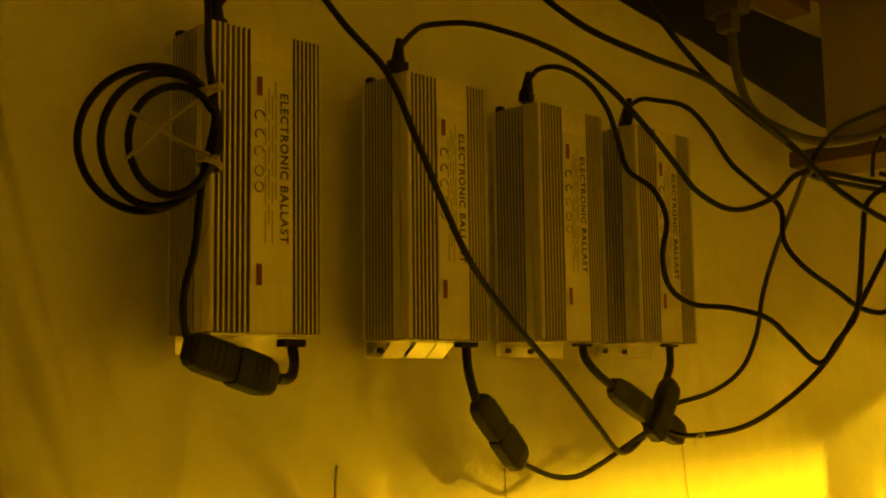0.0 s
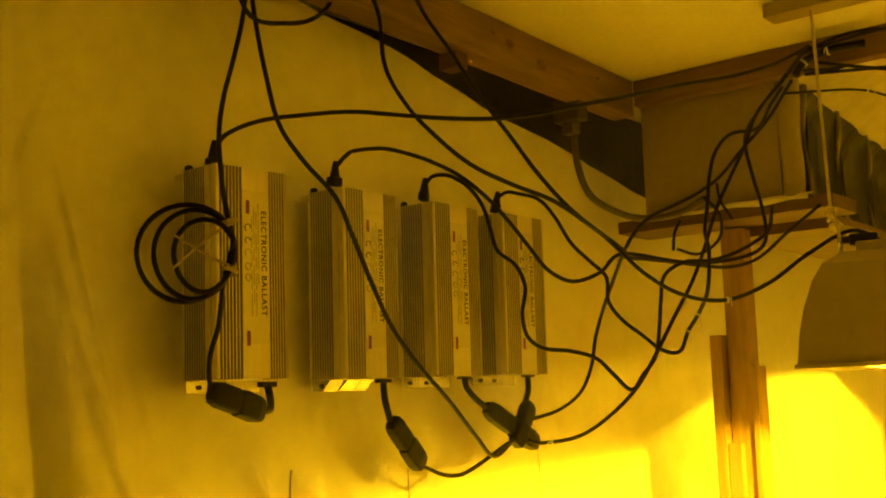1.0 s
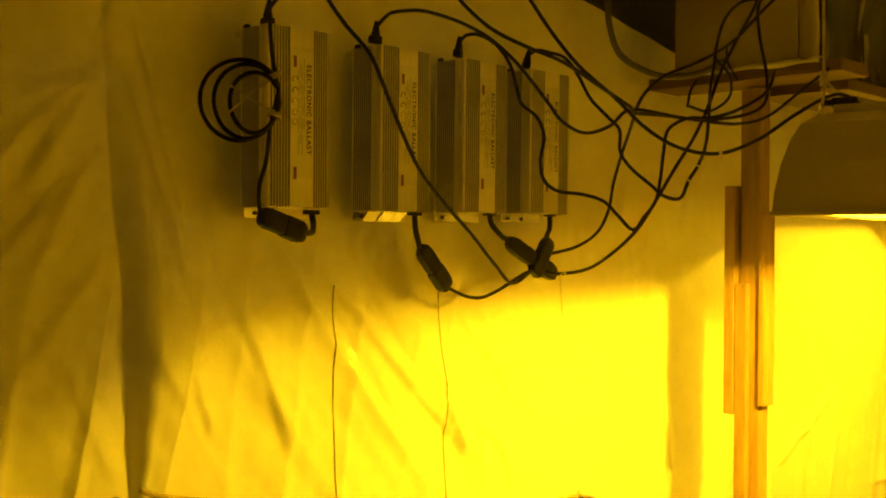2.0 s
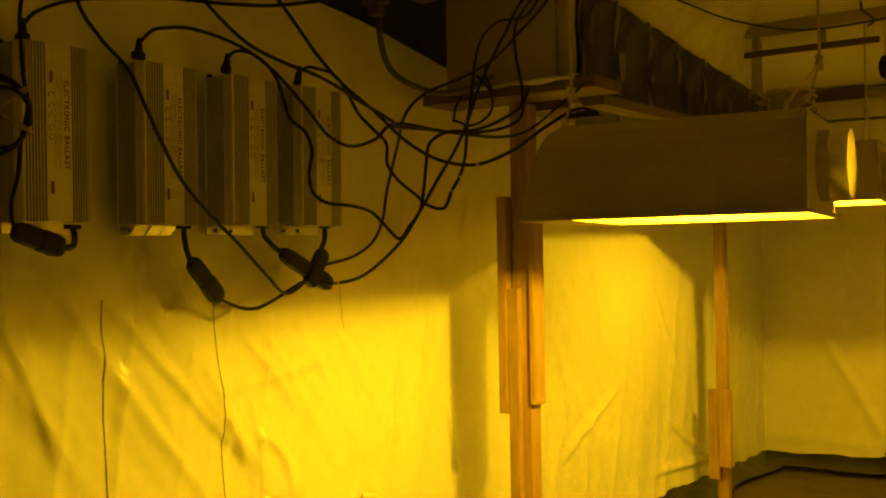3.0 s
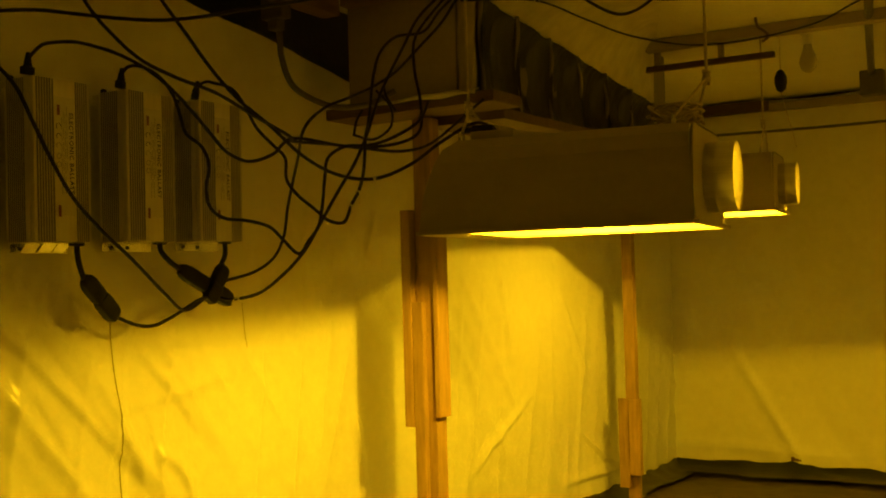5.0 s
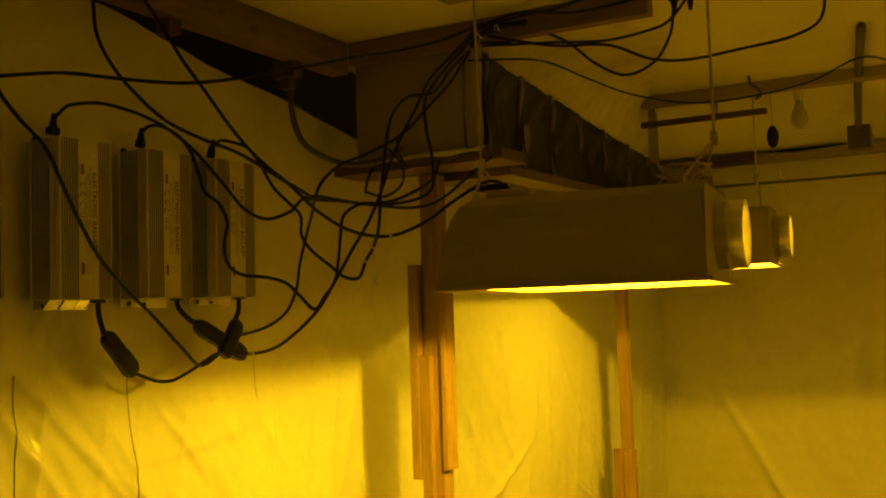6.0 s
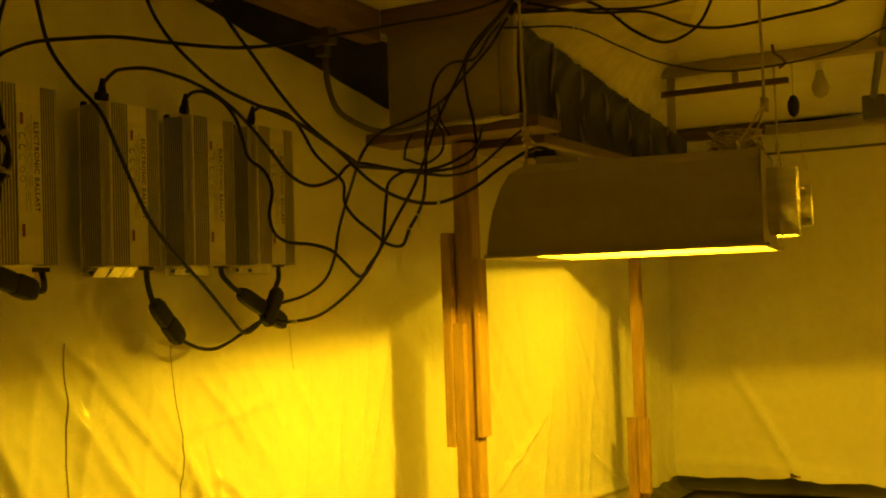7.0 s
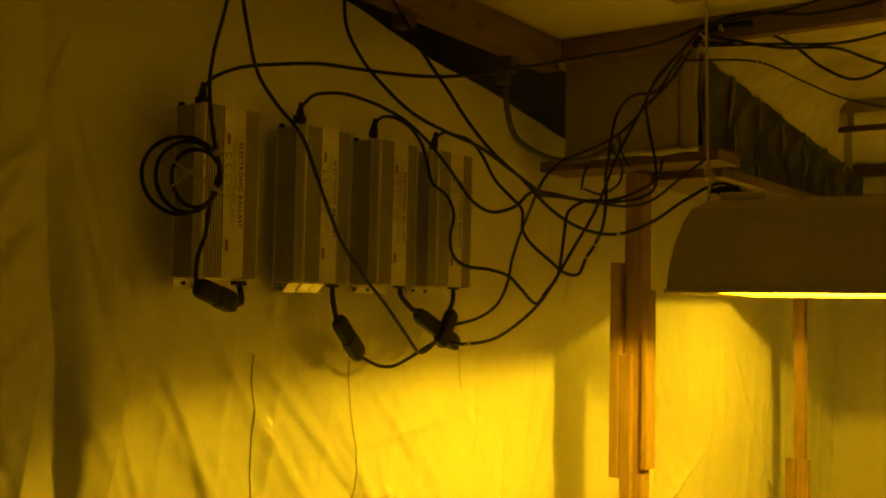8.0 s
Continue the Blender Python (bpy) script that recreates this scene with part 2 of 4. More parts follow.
def fold_width(z):
    """How wide the slack fold beside the ballasts is at a height."""
    rows = ((0.45, 0.0), (0.58, 0.018), (0.77, 0.036), (0.98, 0.052), (1.34, 0.042), (1.60, 0.024), (1.90, 0.012))
    for (z0, w0), (z1, w1) in zip(rows, rows[1:]):
        if z0 <= z < z1:
            return w0 + (w1 - w0) * (z - z0) / (z1 - z0)
    return 0.0


def slack_fold(y, z):
    """The fold climbs from a sharp crease and eases off on its far side."""
    w = fold_width(z)
    u = y - 0.372 + 0.078 * (z - 0.61) - 0.003 * math.sin(z * 9.0)
    if w <= 0.0 or u <= 0.0:
        return 0.0
    w *= 1.3
    high = w * (0.95 if z < 0.8 else max(0.15, 0.95 - 1.15 * (z - 0.8)))
    if u < w:
        return high * math.sin(math.pi / 2 * u / w)
    return high * math.exp(-((u - w) / 0.11) ** 2)


def west_place(y, v):
    z = 0.02 + 0.02 * noise.noise((y * 3, 0, 0)) + v * (sheet_top(y) - 0.02)
    return (folds(y, z) + pulled(y, z) + slack_fold(y, z) - 0.008, y, z)


across = steps(NEAR, 0.0, 150) + steps(0.0, 0.25, 30)[1:] + steps(0.25, 0.48, 90)[1:] + steps(0.48, 2.4, 300)[1:] + steps(2.4, FAR, 190)[1:]
sheet("wall_west", across, steps(0, 1, 190), west_place, SHEETING, "wrinkled white plastic sheeting hung over the wall")


def north_pull(x, z):
    d = 0.0
    for x0, z0, x1, z1, h in ((0.30, 0.63, 0.64, 0.08, 0.022), (-0.1, 0.146, 0.9, 0.121, 0.010), (1.2, 0.8, 1.4, 0.1, 0.02)):
        n = math.hypot(x1 - x0, z1 - z0)
        t = ((x - x0) * (x1 - x0) + (z - z0) * (z1 - z0)) / (n * n)
        away = ((x - x0) * (z1 - z0) - (z - z0) * (x1 - x0)) / n
        d += h * max(0.0, 1 - max(0.0, abs(t - 0.5) - 0.4) / 0.2) * math.exp(-(away / 0.022) ** 2)
    return d


sheet("wall_north", steps(-0.25, RIGHT, 160), steps(0, 1, 80), lambda x, v: (x, FAR - folds(x + 7, v * 1.8) - north_pull(x, 0.05 + v * 1.8), 0.05 + 0.03 * noise.noise((x * 2, 3, 0)) + v * 1.825), SHEETING, "white plastic sheeting stretched over the end wall")
# east and south walls are unseen additions; pale and dark stretches steer the bounce
for nm, lo, hi in (("wall_backing_west", (-0.16, NEAR - 0.1, 0), (-0.06, FAR + 0.1, CEIL)), ("wall_backing_north", (-0.16, FAR + 0.02, 0), (RIGHT, FAR + 0.12, CEIL)),
                   ("unseen_wall_east", (RIGHT, 0.0, 0), (RIGHT + 0.1, FAR + 0.12, CEIL)), ("unseen_wall_east_near", (RIGHT, NEAR, 0), (RIGHT + 0.1, -0.003, CEIL)), ("unseen_wall_south", (-0.06, NEAR - 0.1, 0), (RIGHT + 0.1, NEAR, CEIL))):
    tagged(part(nm, box_bm(lo, hi), BLACK_FILM if "backing" in nm else BOARD if "south" in nm or "near" in nm else DUSTY), "plain wall added to close the basement room", "wall", kind="structure")
tagged(part("ceiling", box_bm((-0.16, NEAR - 0.1, CEIL), (RIGHT + 0.1, FAR + 0.12, CEIL + 0.1)), CEILING), "low painted white board ceiling", "ceiling", kind="structure")
bm = bmesh.new()
us, vs = steps(-0.16, RIGHT + 0.1, 90), steps(NEAR - 0.1, FAR + 0.12, 160)
grid = [[bm.verts.new((x, y, 0.012 * noise.noise((x * 2, y * 2, 0)) + 0.006 * noise.noise((x * 9, y * 5, 3)))) for y in vs] for x in us]
for a, b in zip(grid, grid[1:]):
    for k in range(len(vs) - 1):
        bm.faces.new((a[k], b[k], b[k + 1], a[k + 1]))
tagged(part("floor", bm, FLOOR, smooth=True), "dark brown wrinkled ground sheet on the floor", "floor", kind="structure")
def film_strip(us, place):
    """A ragged strip of film, turned up a little against its wall."""
    bm = bmesh.new()
    vs = steps(0, 1, 8)
    grid = []
    for u in us:
        rag = 0.05 * noise.noise((u * 3.1, 2.0, 0.0)) + 0.02 * noise.noise((u * 11, 5.0, 0.0))
        lift = 0.055 + 0.03 * noise.noise((u * 4.3, 9.0, 0.0))
        row = []
        for v in vs:
            out = -0.01 + (0.13 + rag) * v
            row.append(bm.verts.new(place(u, out, 0.014 + lift * (1 - v) ** 2.2 + 0.010 * noise.noise((u * 9, v * 3, 1.0)) * (1 - v) + 0.006 * v)))
        grid.append(row)
    for a, b in zip(grid, grid[1:]):
        for k in range(len(vs) - 1):
            bm.faces.new((a[k], b[k], b[k + 1], a[k + 1]))
    return bm


film = film_strip(steps(2.4, FAR - 0.02, 90), lambda u, out, z: (out, u, z))
tagged(part("film_edge", film, BLACK_FILM, smooth=True), "ragged edge of black plastic film along the wall", "plastic film", kind="structure")
film = film_strip(steps(0.0, RIGHT, 80), lambda u, out, z: (u, FAR - 0.03 - out, z + 0.003))
tagged(part("film_edge", film, BLACK_FILM, smooth=True), "ragged edge of black plastic film along the end wall", "plastic film", kind="structure")

# seams of the sheeting
for y, z0, z1, lean, thick in ((0.855, 0.02, 0.97, 0.022, 0.0017), (1.178, 0.02, 0.95, 0.046, 0.0013), (1.634, 0.86, 0.98, 0.014, 0.0008)):
    pts = []
    for k in range(61):
        yk, zk = y + lean * k / 60, z1 - (z1 - z0) * k / 60
        pts.append((folds(yk, zk) + pulled(yk, zk) - 0.0075, yk, zk))
    tagged(part("sheet_seam", tube_bm(pts, thick, sides=6, per=1), BOARD, smooth=True), "thin dark seam between two plastic sheets", "seam", kind="structure")


# ---- timber ----
def lumber(name, lo, hi, mat, label, category="timber", parent=None, knots=(), kind="structure"):
    ob = part(name, box_bm(lo, hi, 0.003), mat, parent, label)
    if parent is None:
        tagged(ob, label, category, kind=kind)
    return ob


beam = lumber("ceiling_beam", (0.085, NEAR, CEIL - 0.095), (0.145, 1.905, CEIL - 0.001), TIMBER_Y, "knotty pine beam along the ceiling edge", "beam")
for v in beam.data.vertices:
    v.co.x += (1.905 - v.co.y) * 0.05
for y, z, r in ((1.33, 1.838, 0.012), (1.46, 1.82, 0.016), (1.27, 1.846, 0.007), (0.7, 1.84, 0.012), (1.72, 1.845, 0.007)):
    bm = lathe_bm([(r, 0.0), (r * 0.8, 0.0016), (r * 0.35, 0.0022)], 14)
    bmesh.ops.transform(bm, matrix=pose(0.1448 + (1.905 - y) * 0.05, y, z, 0, 90, 0) @ Matrix.Diagonal((0.8, 1.5, 1, 1)), verts=bm.verts)
    part("knot", bm, KNOT, beam, smooth=True)
lumber("beam_block", (0.12, 1.155, 1.750), (0.165, 1.195, 1.784), DARK_WOOD, "small dark block under the ceiling beam", "block")
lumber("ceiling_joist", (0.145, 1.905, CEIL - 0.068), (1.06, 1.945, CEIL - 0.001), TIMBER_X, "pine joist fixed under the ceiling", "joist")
lumber("ceiling_batten", (0.625, 1.60, CEIL - 0.03), (1.75, 1.66, CEIL - 0.001), BOARD, "light wooden batten on the ceiling", "batten")
lumber("ceiling_batten", (0.45, 3.22, CEIL - 0.04), (2.44, 3.28, CEIL - 0.001), BOARD, "pine batten across the ceiling", "batten")
lumber("ceiling_batten", (0.42, 3.285, CEIL - 0.105), (1.00, 3.315, CEIL - 0.085), LEDGE_WOOD, "dark batten below the ceiling boards", "batten")
for x in (0.56, 0.80):
    lumber("batten_hanger", (x, 3.29, CEIL - 0.085), (x + 0.02, 3.31, CEIL - 0.001), BOARD, "short wooden hanger between batten and ceiling", "hanger")
lumber("wall_batten", (0.545, FAR - 0.06, CEIL - 0.07), (2.44, FAR - 0.02, CEIL - 0.03), BOARD, "pale batten along the top of the end wall", "batten")
lumber("wall_batten", (-0.05, FAR - 0.07, CEIL - 0.065), (0.54, FAR - 0.02, CEIL - 0.012), DARK_WOOD, "dark batten along the top of the end wall", "batten")
tagged(part("wall_pipe", tube_bm([(-0.02, 4.86, 1.715), (0.9, 4.86, 1.705), (1.9, 4.86, 1.71), (2.9, 4.86, 1.70)], 0.007), GREY_PVC, smooth=True), "thin dark pipe along the end wall", "pipe", kind="structure")

post = thing("support_post", pose(0.336, 2.038, 0), "pine support post with side pieces nailed on", "post")
for nm, lo, hi in (("stud", (-0.036, -0.012, 0.0), (0.022, 0.040, 1.488)), ("front_stud", (-0.038, -0.035, 0.0), (-0.004, -0.014, 0.965)),
                   ("side_piece", (-0.070, -0.036, 0.612), (-0.040, 0.045, 1.227)), ("side_piece", (0.024, -0.022, 0.640), (0.041, 0.036, 1.149))):
    part(nm, box_bm(lo, hi, 0.0025), TIMBER, post)
back = thing("support_post", pose(0.157, 3.95, 0), "slim pine post with a short brace at its foot", "post")
for nm, lo, hi in (("stud", (-0.024, -0.005, 0.0), (0.024, 0.035, CEIL - 0.001)), ("brace_piece", (-0.05, -0.035, 0.10), (-0.003, -0.007, 0.485)), ("brace_piece", (0.0, -0.04, 0.155), (0.050, -0.007, 0.485))):
    part(nm, box_bm(lo, hi, 0.0025), TIMBER, back)

# ---- boxed-in bulkhead on its ledge ----
bulk = thing("bulkhead", pose(0, 0, 0), "beige board box on a timber ledge, draped with smoky plastic", "bulkhead", kind="structure")
part("front_board", box_bm((0.14, 1.948, 1.53), (0.50, 1.966, CEIL - 0.002), 0.002), BOARD, bulk)
# dark fold colour on this board puts the shade behind the drape into it
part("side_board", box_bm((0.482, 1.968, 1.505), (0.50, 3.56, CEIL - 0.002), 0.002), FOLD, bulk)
part("corner_flap", tube_bm([(0.520, 1.968, 1.528), (0.524, 1.966, 1.60), (0.519, 1.967, 1.68), (0.524, 1.968, 1.76), (0.522, 1.97, 1.85)], 0.026, sides=9, per=4), BOARD, bulk, smooth=True)
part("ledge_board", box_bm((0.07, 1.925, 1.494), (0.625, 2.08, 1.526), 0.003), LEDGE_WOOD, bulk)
part("ledge_board", box_bm((0.30, 2.085, 1.47), (0.57, 3.56, 1.50), 0.003), DARK_WOOD, bulk)
bm = bmesh.new()
us, vs = steps(0.14, 0.57, 40), steps(0, 1, 5)
grid = [[bm.verts.new((x, 1.921 + 0.035 * (v > 0.5) * v + 0.003 * noise.noise((x * 20, v, 0)), 1.531 + 0.010 * v + 0.006 * noise.noise((x * 12, v * 2, 5)) - 0.012 * (1 - v))) for v in vs] for x in us]
for a, b in zip(grid, grid[1:]):
    for k in range(len(vs) - 1):
        bm.faces.new((a[k], b[k], b[k + 1], a[k + 1]))
part("plastic_strip", bm, SHEETING, bulk, "white plastic strip lying on the ledge", smooth=True)
def drape_top(y):
    return 1.79 - 0.112 * (y - 2.06)


bm = bmesh.new()
us, vs = steps(1.97, 3.40, 200), steps(0, 1, 60)
grid = []
for y in us:
    wide = 0.50 * max(0.02, min(1.0, (3.42 - y) / 1.2))
    row = []
    for v in vs:
        z0 = drape_top(y) + (0.006 * math.sin(y * 29.0) + 0.008 * noise.noise((y * 6, 0, 4))) * (1 - v) ** 3
        row.append(bm.verts.new((0.512 + wide * v, y, z0 + (CEIL - 0.0015 - z0) * (1 - (1 - v) ** 2.4) + 0.007 * noise.noise((y * 4, v * 3, 8)) * (1 - v) * v * 4)))
    grid.append(row)
for a, d in zip(grid, grid[1:]):
    for k in range(len(vs) - 1):
        bm.faces.new((a[k], d[k], d[k + 1], a[k + 1]))
part("sagging_sheet", bm, DUSTY, bulk, "dusty white sheet sagging from the ceiling", smooth=True)
BAY = 0.216
for i in range(7):
    bm = bmesh.new()
    y0 = 2.01 + i * BAY
    us, vs = steps(0, 1, 22), steps(0, 1, 18)
    grid = []
    for u in us:
        row = []
        for v in vs:
            y = y0 + u * BAY
            edge = 0.016 * math.sin(v * 5 + i * 1.7) * math.sin(math.pi * u)
            x = 0.548 - 0.046 * math.sin(math.pi * u) ** 0.5 * math.sin(math.pi * min(1, 0.08 + v * 0.92)) ** 0.5
            x += 0.009 * noise.noise((y * 9, v * 1.2, i)) + 0.005 * noise.noise((u * 16, v * 2.5, i + 20))
            row.append(bm.verts.new((x, y + edge, 1.503 + v * (drape_top(y) - 1.500))))
        grid.append(row)
    for a, b in zip(grid, grid[1:]):
        for k in range(len(vs) - 1):
            bm.faces.new((a[k], b[k], b[k + 1], a[k + 1]))
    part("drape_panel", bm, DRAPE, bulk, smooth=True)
    top = drape_top(y0) + 0.012
    pts = [(0.541 + 0.005 * math.sin(k * 1.3 + i), y0 + 0.004 * math.sin(k * 0.7 + i * 2.1), 1.505 + k * (top - 1.505) / 6) for k in range(7)]
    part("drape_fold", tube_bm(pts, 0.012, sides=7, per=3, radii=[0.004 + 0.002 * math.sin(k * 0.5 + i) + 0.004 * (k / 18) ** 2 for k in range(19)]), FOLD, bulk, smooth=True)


# ---- ballasts ----
def fin_edge(y0, y1, n, depth):
    """Grooves between y0 and y1, as (across, in) pairs."""
    pitch = (y1 - y0) / n
    out = []
    for i in range(n):
        a = y0 + i * pitch
        out += [(a, 0), (a + pitch * 0.40, 0), (a + pitch * 0.46, depth), (a + pitch * 0.94, depth)]
    return out + [(y1, 0)]


def ballast(m):
    """A finned case, its back to the wall: deep open fins on the face and the sides, a flat band along each front corner."""
    ob = thing("ballast", m, "silver finned electronic ballast hung on the plastic-covered wall", "ballast", "ballasts in a row")
    back, depth, left, right, height = -0.008, 0.082, -0.0755, 0.0725, 0.342
    line = [(depth - c, y) for y, c in [(left, 0.003), (left + 0.001, 0.0008), (left + 0.003, 0)] + fin_edge(-0.0715, -0.0245, 7, 0.009) + [(0.0295, 0)] + fin_edge(0.0300, 0.0695, 7, 0.009) + [(right - 0.003, 0), (right - 0.001, 0.0008), (right, 0.003)]]
    band = [(depth - 0.012, 0.0), (depth - 0.0125, 0.0025), (depth - 0.0155, 0.0025), (depth - 0.016, 0.0)]
    side = [(x, right - c) for x, c in fin_edge(-0.004, 0.052, 9, 0.010)][::-1]
    other = [(x, left + c) for x, c in fin_edge(-0.004, 0.052, 9, 0.010) + band[::-1]]
    outline = line + [(x, right - c) for x, c in band] + side + [(back, right), (back, left)] + other
    bm = bmesh.new()
    low, high = [[bm.verts.new((x, y, z)) for x, y in outline] for z in (0.0, height)]
    n = len(outline)
    # sunk faces get the darker groove colour, so the recesses look shaded
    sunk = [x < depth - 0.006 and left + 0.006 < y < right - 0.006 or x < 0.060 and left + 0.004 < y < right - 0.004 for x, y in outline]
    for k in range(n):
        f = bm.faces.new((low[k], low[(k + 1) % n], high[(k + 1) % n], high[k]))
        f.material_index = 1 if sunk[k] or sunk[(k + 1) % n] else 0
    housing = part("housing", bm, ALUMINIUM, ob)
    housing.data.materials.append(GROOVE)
    for z0, z1 in ((0.0, 0.004), (height - 0.004, height)):
        part("end_plate", box_bm((back + 0.006, left + 0.012, z0 - 0.002), (depth - 0.015, right - 0.012, z1 + 0.002), 0.001), STEEL, ob)
    bracket = part("wall_bracket", box_bm((-0.0015, -0.055, -0.021), (0.0015, 0.096, 0.006), 0.0008), STEEL, ob, "bright zinc wall bracket")
    bracket.location = (-0.028, 0, 0)
    part("bracket_lip", box_bm((0.002, -0.055, -0.0005), (0.028, 0.070, 0.0015), 0.0005), STEEL, bracket)
    for y in (-0.03, 0.02):
        bm = lathe_bm([(0.004, 0), (0.004, 0.003), (0.002, 0.004)], 12)
        bmesh.ops.transform(bm, matrix=pose(0.0015, y, -0.011, 0, 90, 0), verts=bm.verts)
        part("screw", bm, PRINT, bracket)
    part("hanging_arm", box_bm((-0.034, left + 0.004, height - 0.012), (back + 0.004, left + 0.030, height - 0.002), 0.001), STEEL, ob)
    bm = lathe_bm([(0.007, 0), (0.007, 0.010), (0.004, 0.012)], 12)
    bmesh.ops.transform(bm, matrix=pose(-0.002, left + 0.010, height - 0.002), verts=bm.verts)
    part("hanging_bolt", bm, RUBBER, ob, smooth=True)
    plate = part("label_plate", box_bm((depth + 0.0002, -0.0235, 0.055), (depth + 0.0008, 0.0290, 0.305)), LABEL, ob, "silver label with dark print")
    face = depth + 0.0012
    words = bpy.data.curves.new("lettering", "FONT")
    words.body, words.size, words.align_x, words.align_y, words.space_character, words.extrude = "ELECTRONIC BALLAST", 0.0150, "CENTER", "CENTER", 1.16, 0.0001
    words.offset = 0.00035
    words.materials.append(PRINT)
    text = new("lettering", words)
    text.parent = plate
    text.matrix_basis = Matrix(((0, 0, 1, face), (0, 1, 0, 0.0195), (-1, 0, 0, 0.187), (0, 0, 0, 1)))

    def mark(y0, y1, z0, z1, mat):
        part("print_mark", box_bm((face - 0.0004, y0, z0), (face, y1, z1)), mat, plate)

    mark(-0.0163, -0.0092, 0.266, 0.288, PRINT_RED)
    mark(-0.0163, -0.0092, 0.052, 0.076, PRINT_RED)
    for z, r in ((0.243, 0.006), (0.222, 0.0055), (0.202, 0.006), (0.180, 0.0055), (0.162, 0.0055)):
        ring = [(r * math.cos(a), r * math.sin(a)) for a in (2 * math.pi * k / 14 for k in range(15))]
        bm = tube_bm([(face, -0.0128 + c, z + s) for c, s in ring[:10 if z > 0.2 else 15]], 0.0009, sides=4, per=1)
        part("print_mark", bm, PRINT if z > 0.21 else PRINT_GREY, plate)
    for y, z0, z1 in ((-0.0055, 0.10, 0.285), (-0.001, 0.12, 0.28), (0.0035, 0.10, 0.27), (0.008, 0.15, 0.285)):
        z = z0
        while z < z1 - 0.02:
            step = random.uniform(0.012, 0.04)
            mark(y, y + 0.0014, z, min(z + step, z1), PRINT_GREY)
            z += step + 0.006
    return ob


first = ballast(pose(0.043, 0.941, 1.130))
BALLASTS = {"b": first}
for key, y, z, tilt, yaw in (("a", 0.651, 1.129, 0.4, -2), ("c", 1.192, 1.134, -0.2, 0), ("d", 1.425, 1.138, -0.4, -1)):
    BALLASTS[key] = copy_thing(first, pose(0.053 if key == "a" else 0.043, y, z, tilt, 0, yaw))
BALLASTS["c"]["label"] = "silver finned electronic ballast with a scuffed label"
BALLASTS["a"]["label"] = "silver finned electronic ballast behind a hanging coil of cable"
# three tabs of one bracket are bent out and mirror the lit sheeting
for child in first.children:
    if child.name.startswith("wall_bracket"):
        for y0, y1, bend in ((-0.040, -0.004, 46), (0.004, 0.040, 50), (0.0425, 0.074, 50)):
            tab = part("bent_tab", box_bm((-0.0006, -(y1 - y0) / 2, -0.027), (0.0006, (y1 - y0) / 2, 0.004), 0.0003), STEEL, child, "bright tab bent out of the bracket")
            tab.matrix_basis = pose(0.034, (y0 + y1) / 2, -0.003, 0, bend, 0)


# ---- cables ----
def cable(points, label, radius=0.0040, name="power_cable", group="black power cables", mat=None):
    ob = part(name, tube_bm(points, radius), mat or RUBBER, smooth=True)
    return tagged(ob, label, "cable", group)


def plug(parent, base, way):
    """A moulded plug with its ribbed strain relief, on the end of a cord."""
    m = along(base, Vector(base) + Vector(way))
    bm = box_bm((-0.013, -0.009, 0.0), (0.013, 0.009, 0.017), 0.003)
    bmesh.ops.transform(bm, matrix=m, verts=bm.verts)
    part("plug", bm, RUBBER, parent)
    prof = []
    for k in range(6):
        r = 0.0095 - 0.0009 * k
        prof += [(r, 0.017 + k * 0.005), (r, 0.0205 + k * 0.005), (r - 0.0014, 0.0207 + k * 0.005), (r - 0.0014, 0.0219 + k * 0.005)]
    bm = lathe_bm(prof, 14)
    bmesh.ops.transform(bm, matrix=m, verts=bm.verts)
    part("strain_relief", bm, RUBBER, parent)


def connector(parent, a, b, width=0.021, thick=0.014):
    """Two mated halves of an in-line cable connector from a to b."""
    m = along(a, b)
    n = (Vector(b) - Vector(a)).length
    for z0, z1, w in ((0.0, n * 0.50, 0.92), (n * 0.515, n, 1.0)):
        bm = bmesh.new()
        rings = []
        for f, s in ((0, 0.62), (0.10, 0.86), (0.3, 1.0), (0.85, 1.0), (0.95, 0.97), (1.0, 0.92)):
            g = f if z0 == 0 else 1 - f
            z = z0 + (z1 - z0) * g
            rings.append((z, s * w))
        rings.sort()
        loops = [[bm.verts.new((thick * s * math.copysign(abs(math.sin(t)) ** 0.42, math.sin(t)), width * s * math.copysign(abs(math.cos(t)) ** 0.42, math.cos(t)), z)) for t in (2 * math.pi * k / 20 for k in range(20))] for z, s in rings]
        for p, q in zip(loops, loops[1:]):
            for k in range(20):
                bm.faces.new((p[k], p[(k + 1) % 20], q[(k + 1) % 20], q[k]))
        bm.faces.new(loops[0][::-1])
        bm.faces.new(loops[-1])
        bmesh.ops.transform(bm, matrix=m, verts=bm.verts)
        half = part("connector_half", bm, RUBBER, parent)
        for k in range(3):
            z = z0 + (z1 - z0) * (0.35 + 0.15 * k)
            bm = box_bm((-thick * 1.04 * w, -width * 0.6, z), (thick * 1.04 * w, width * 0.6, z + 0.003), 0.001)
            bmesh.ops.transform(bm, matrix=m, verts=bm.verts)
            part("grip_rib", bm, RUBBER, half)


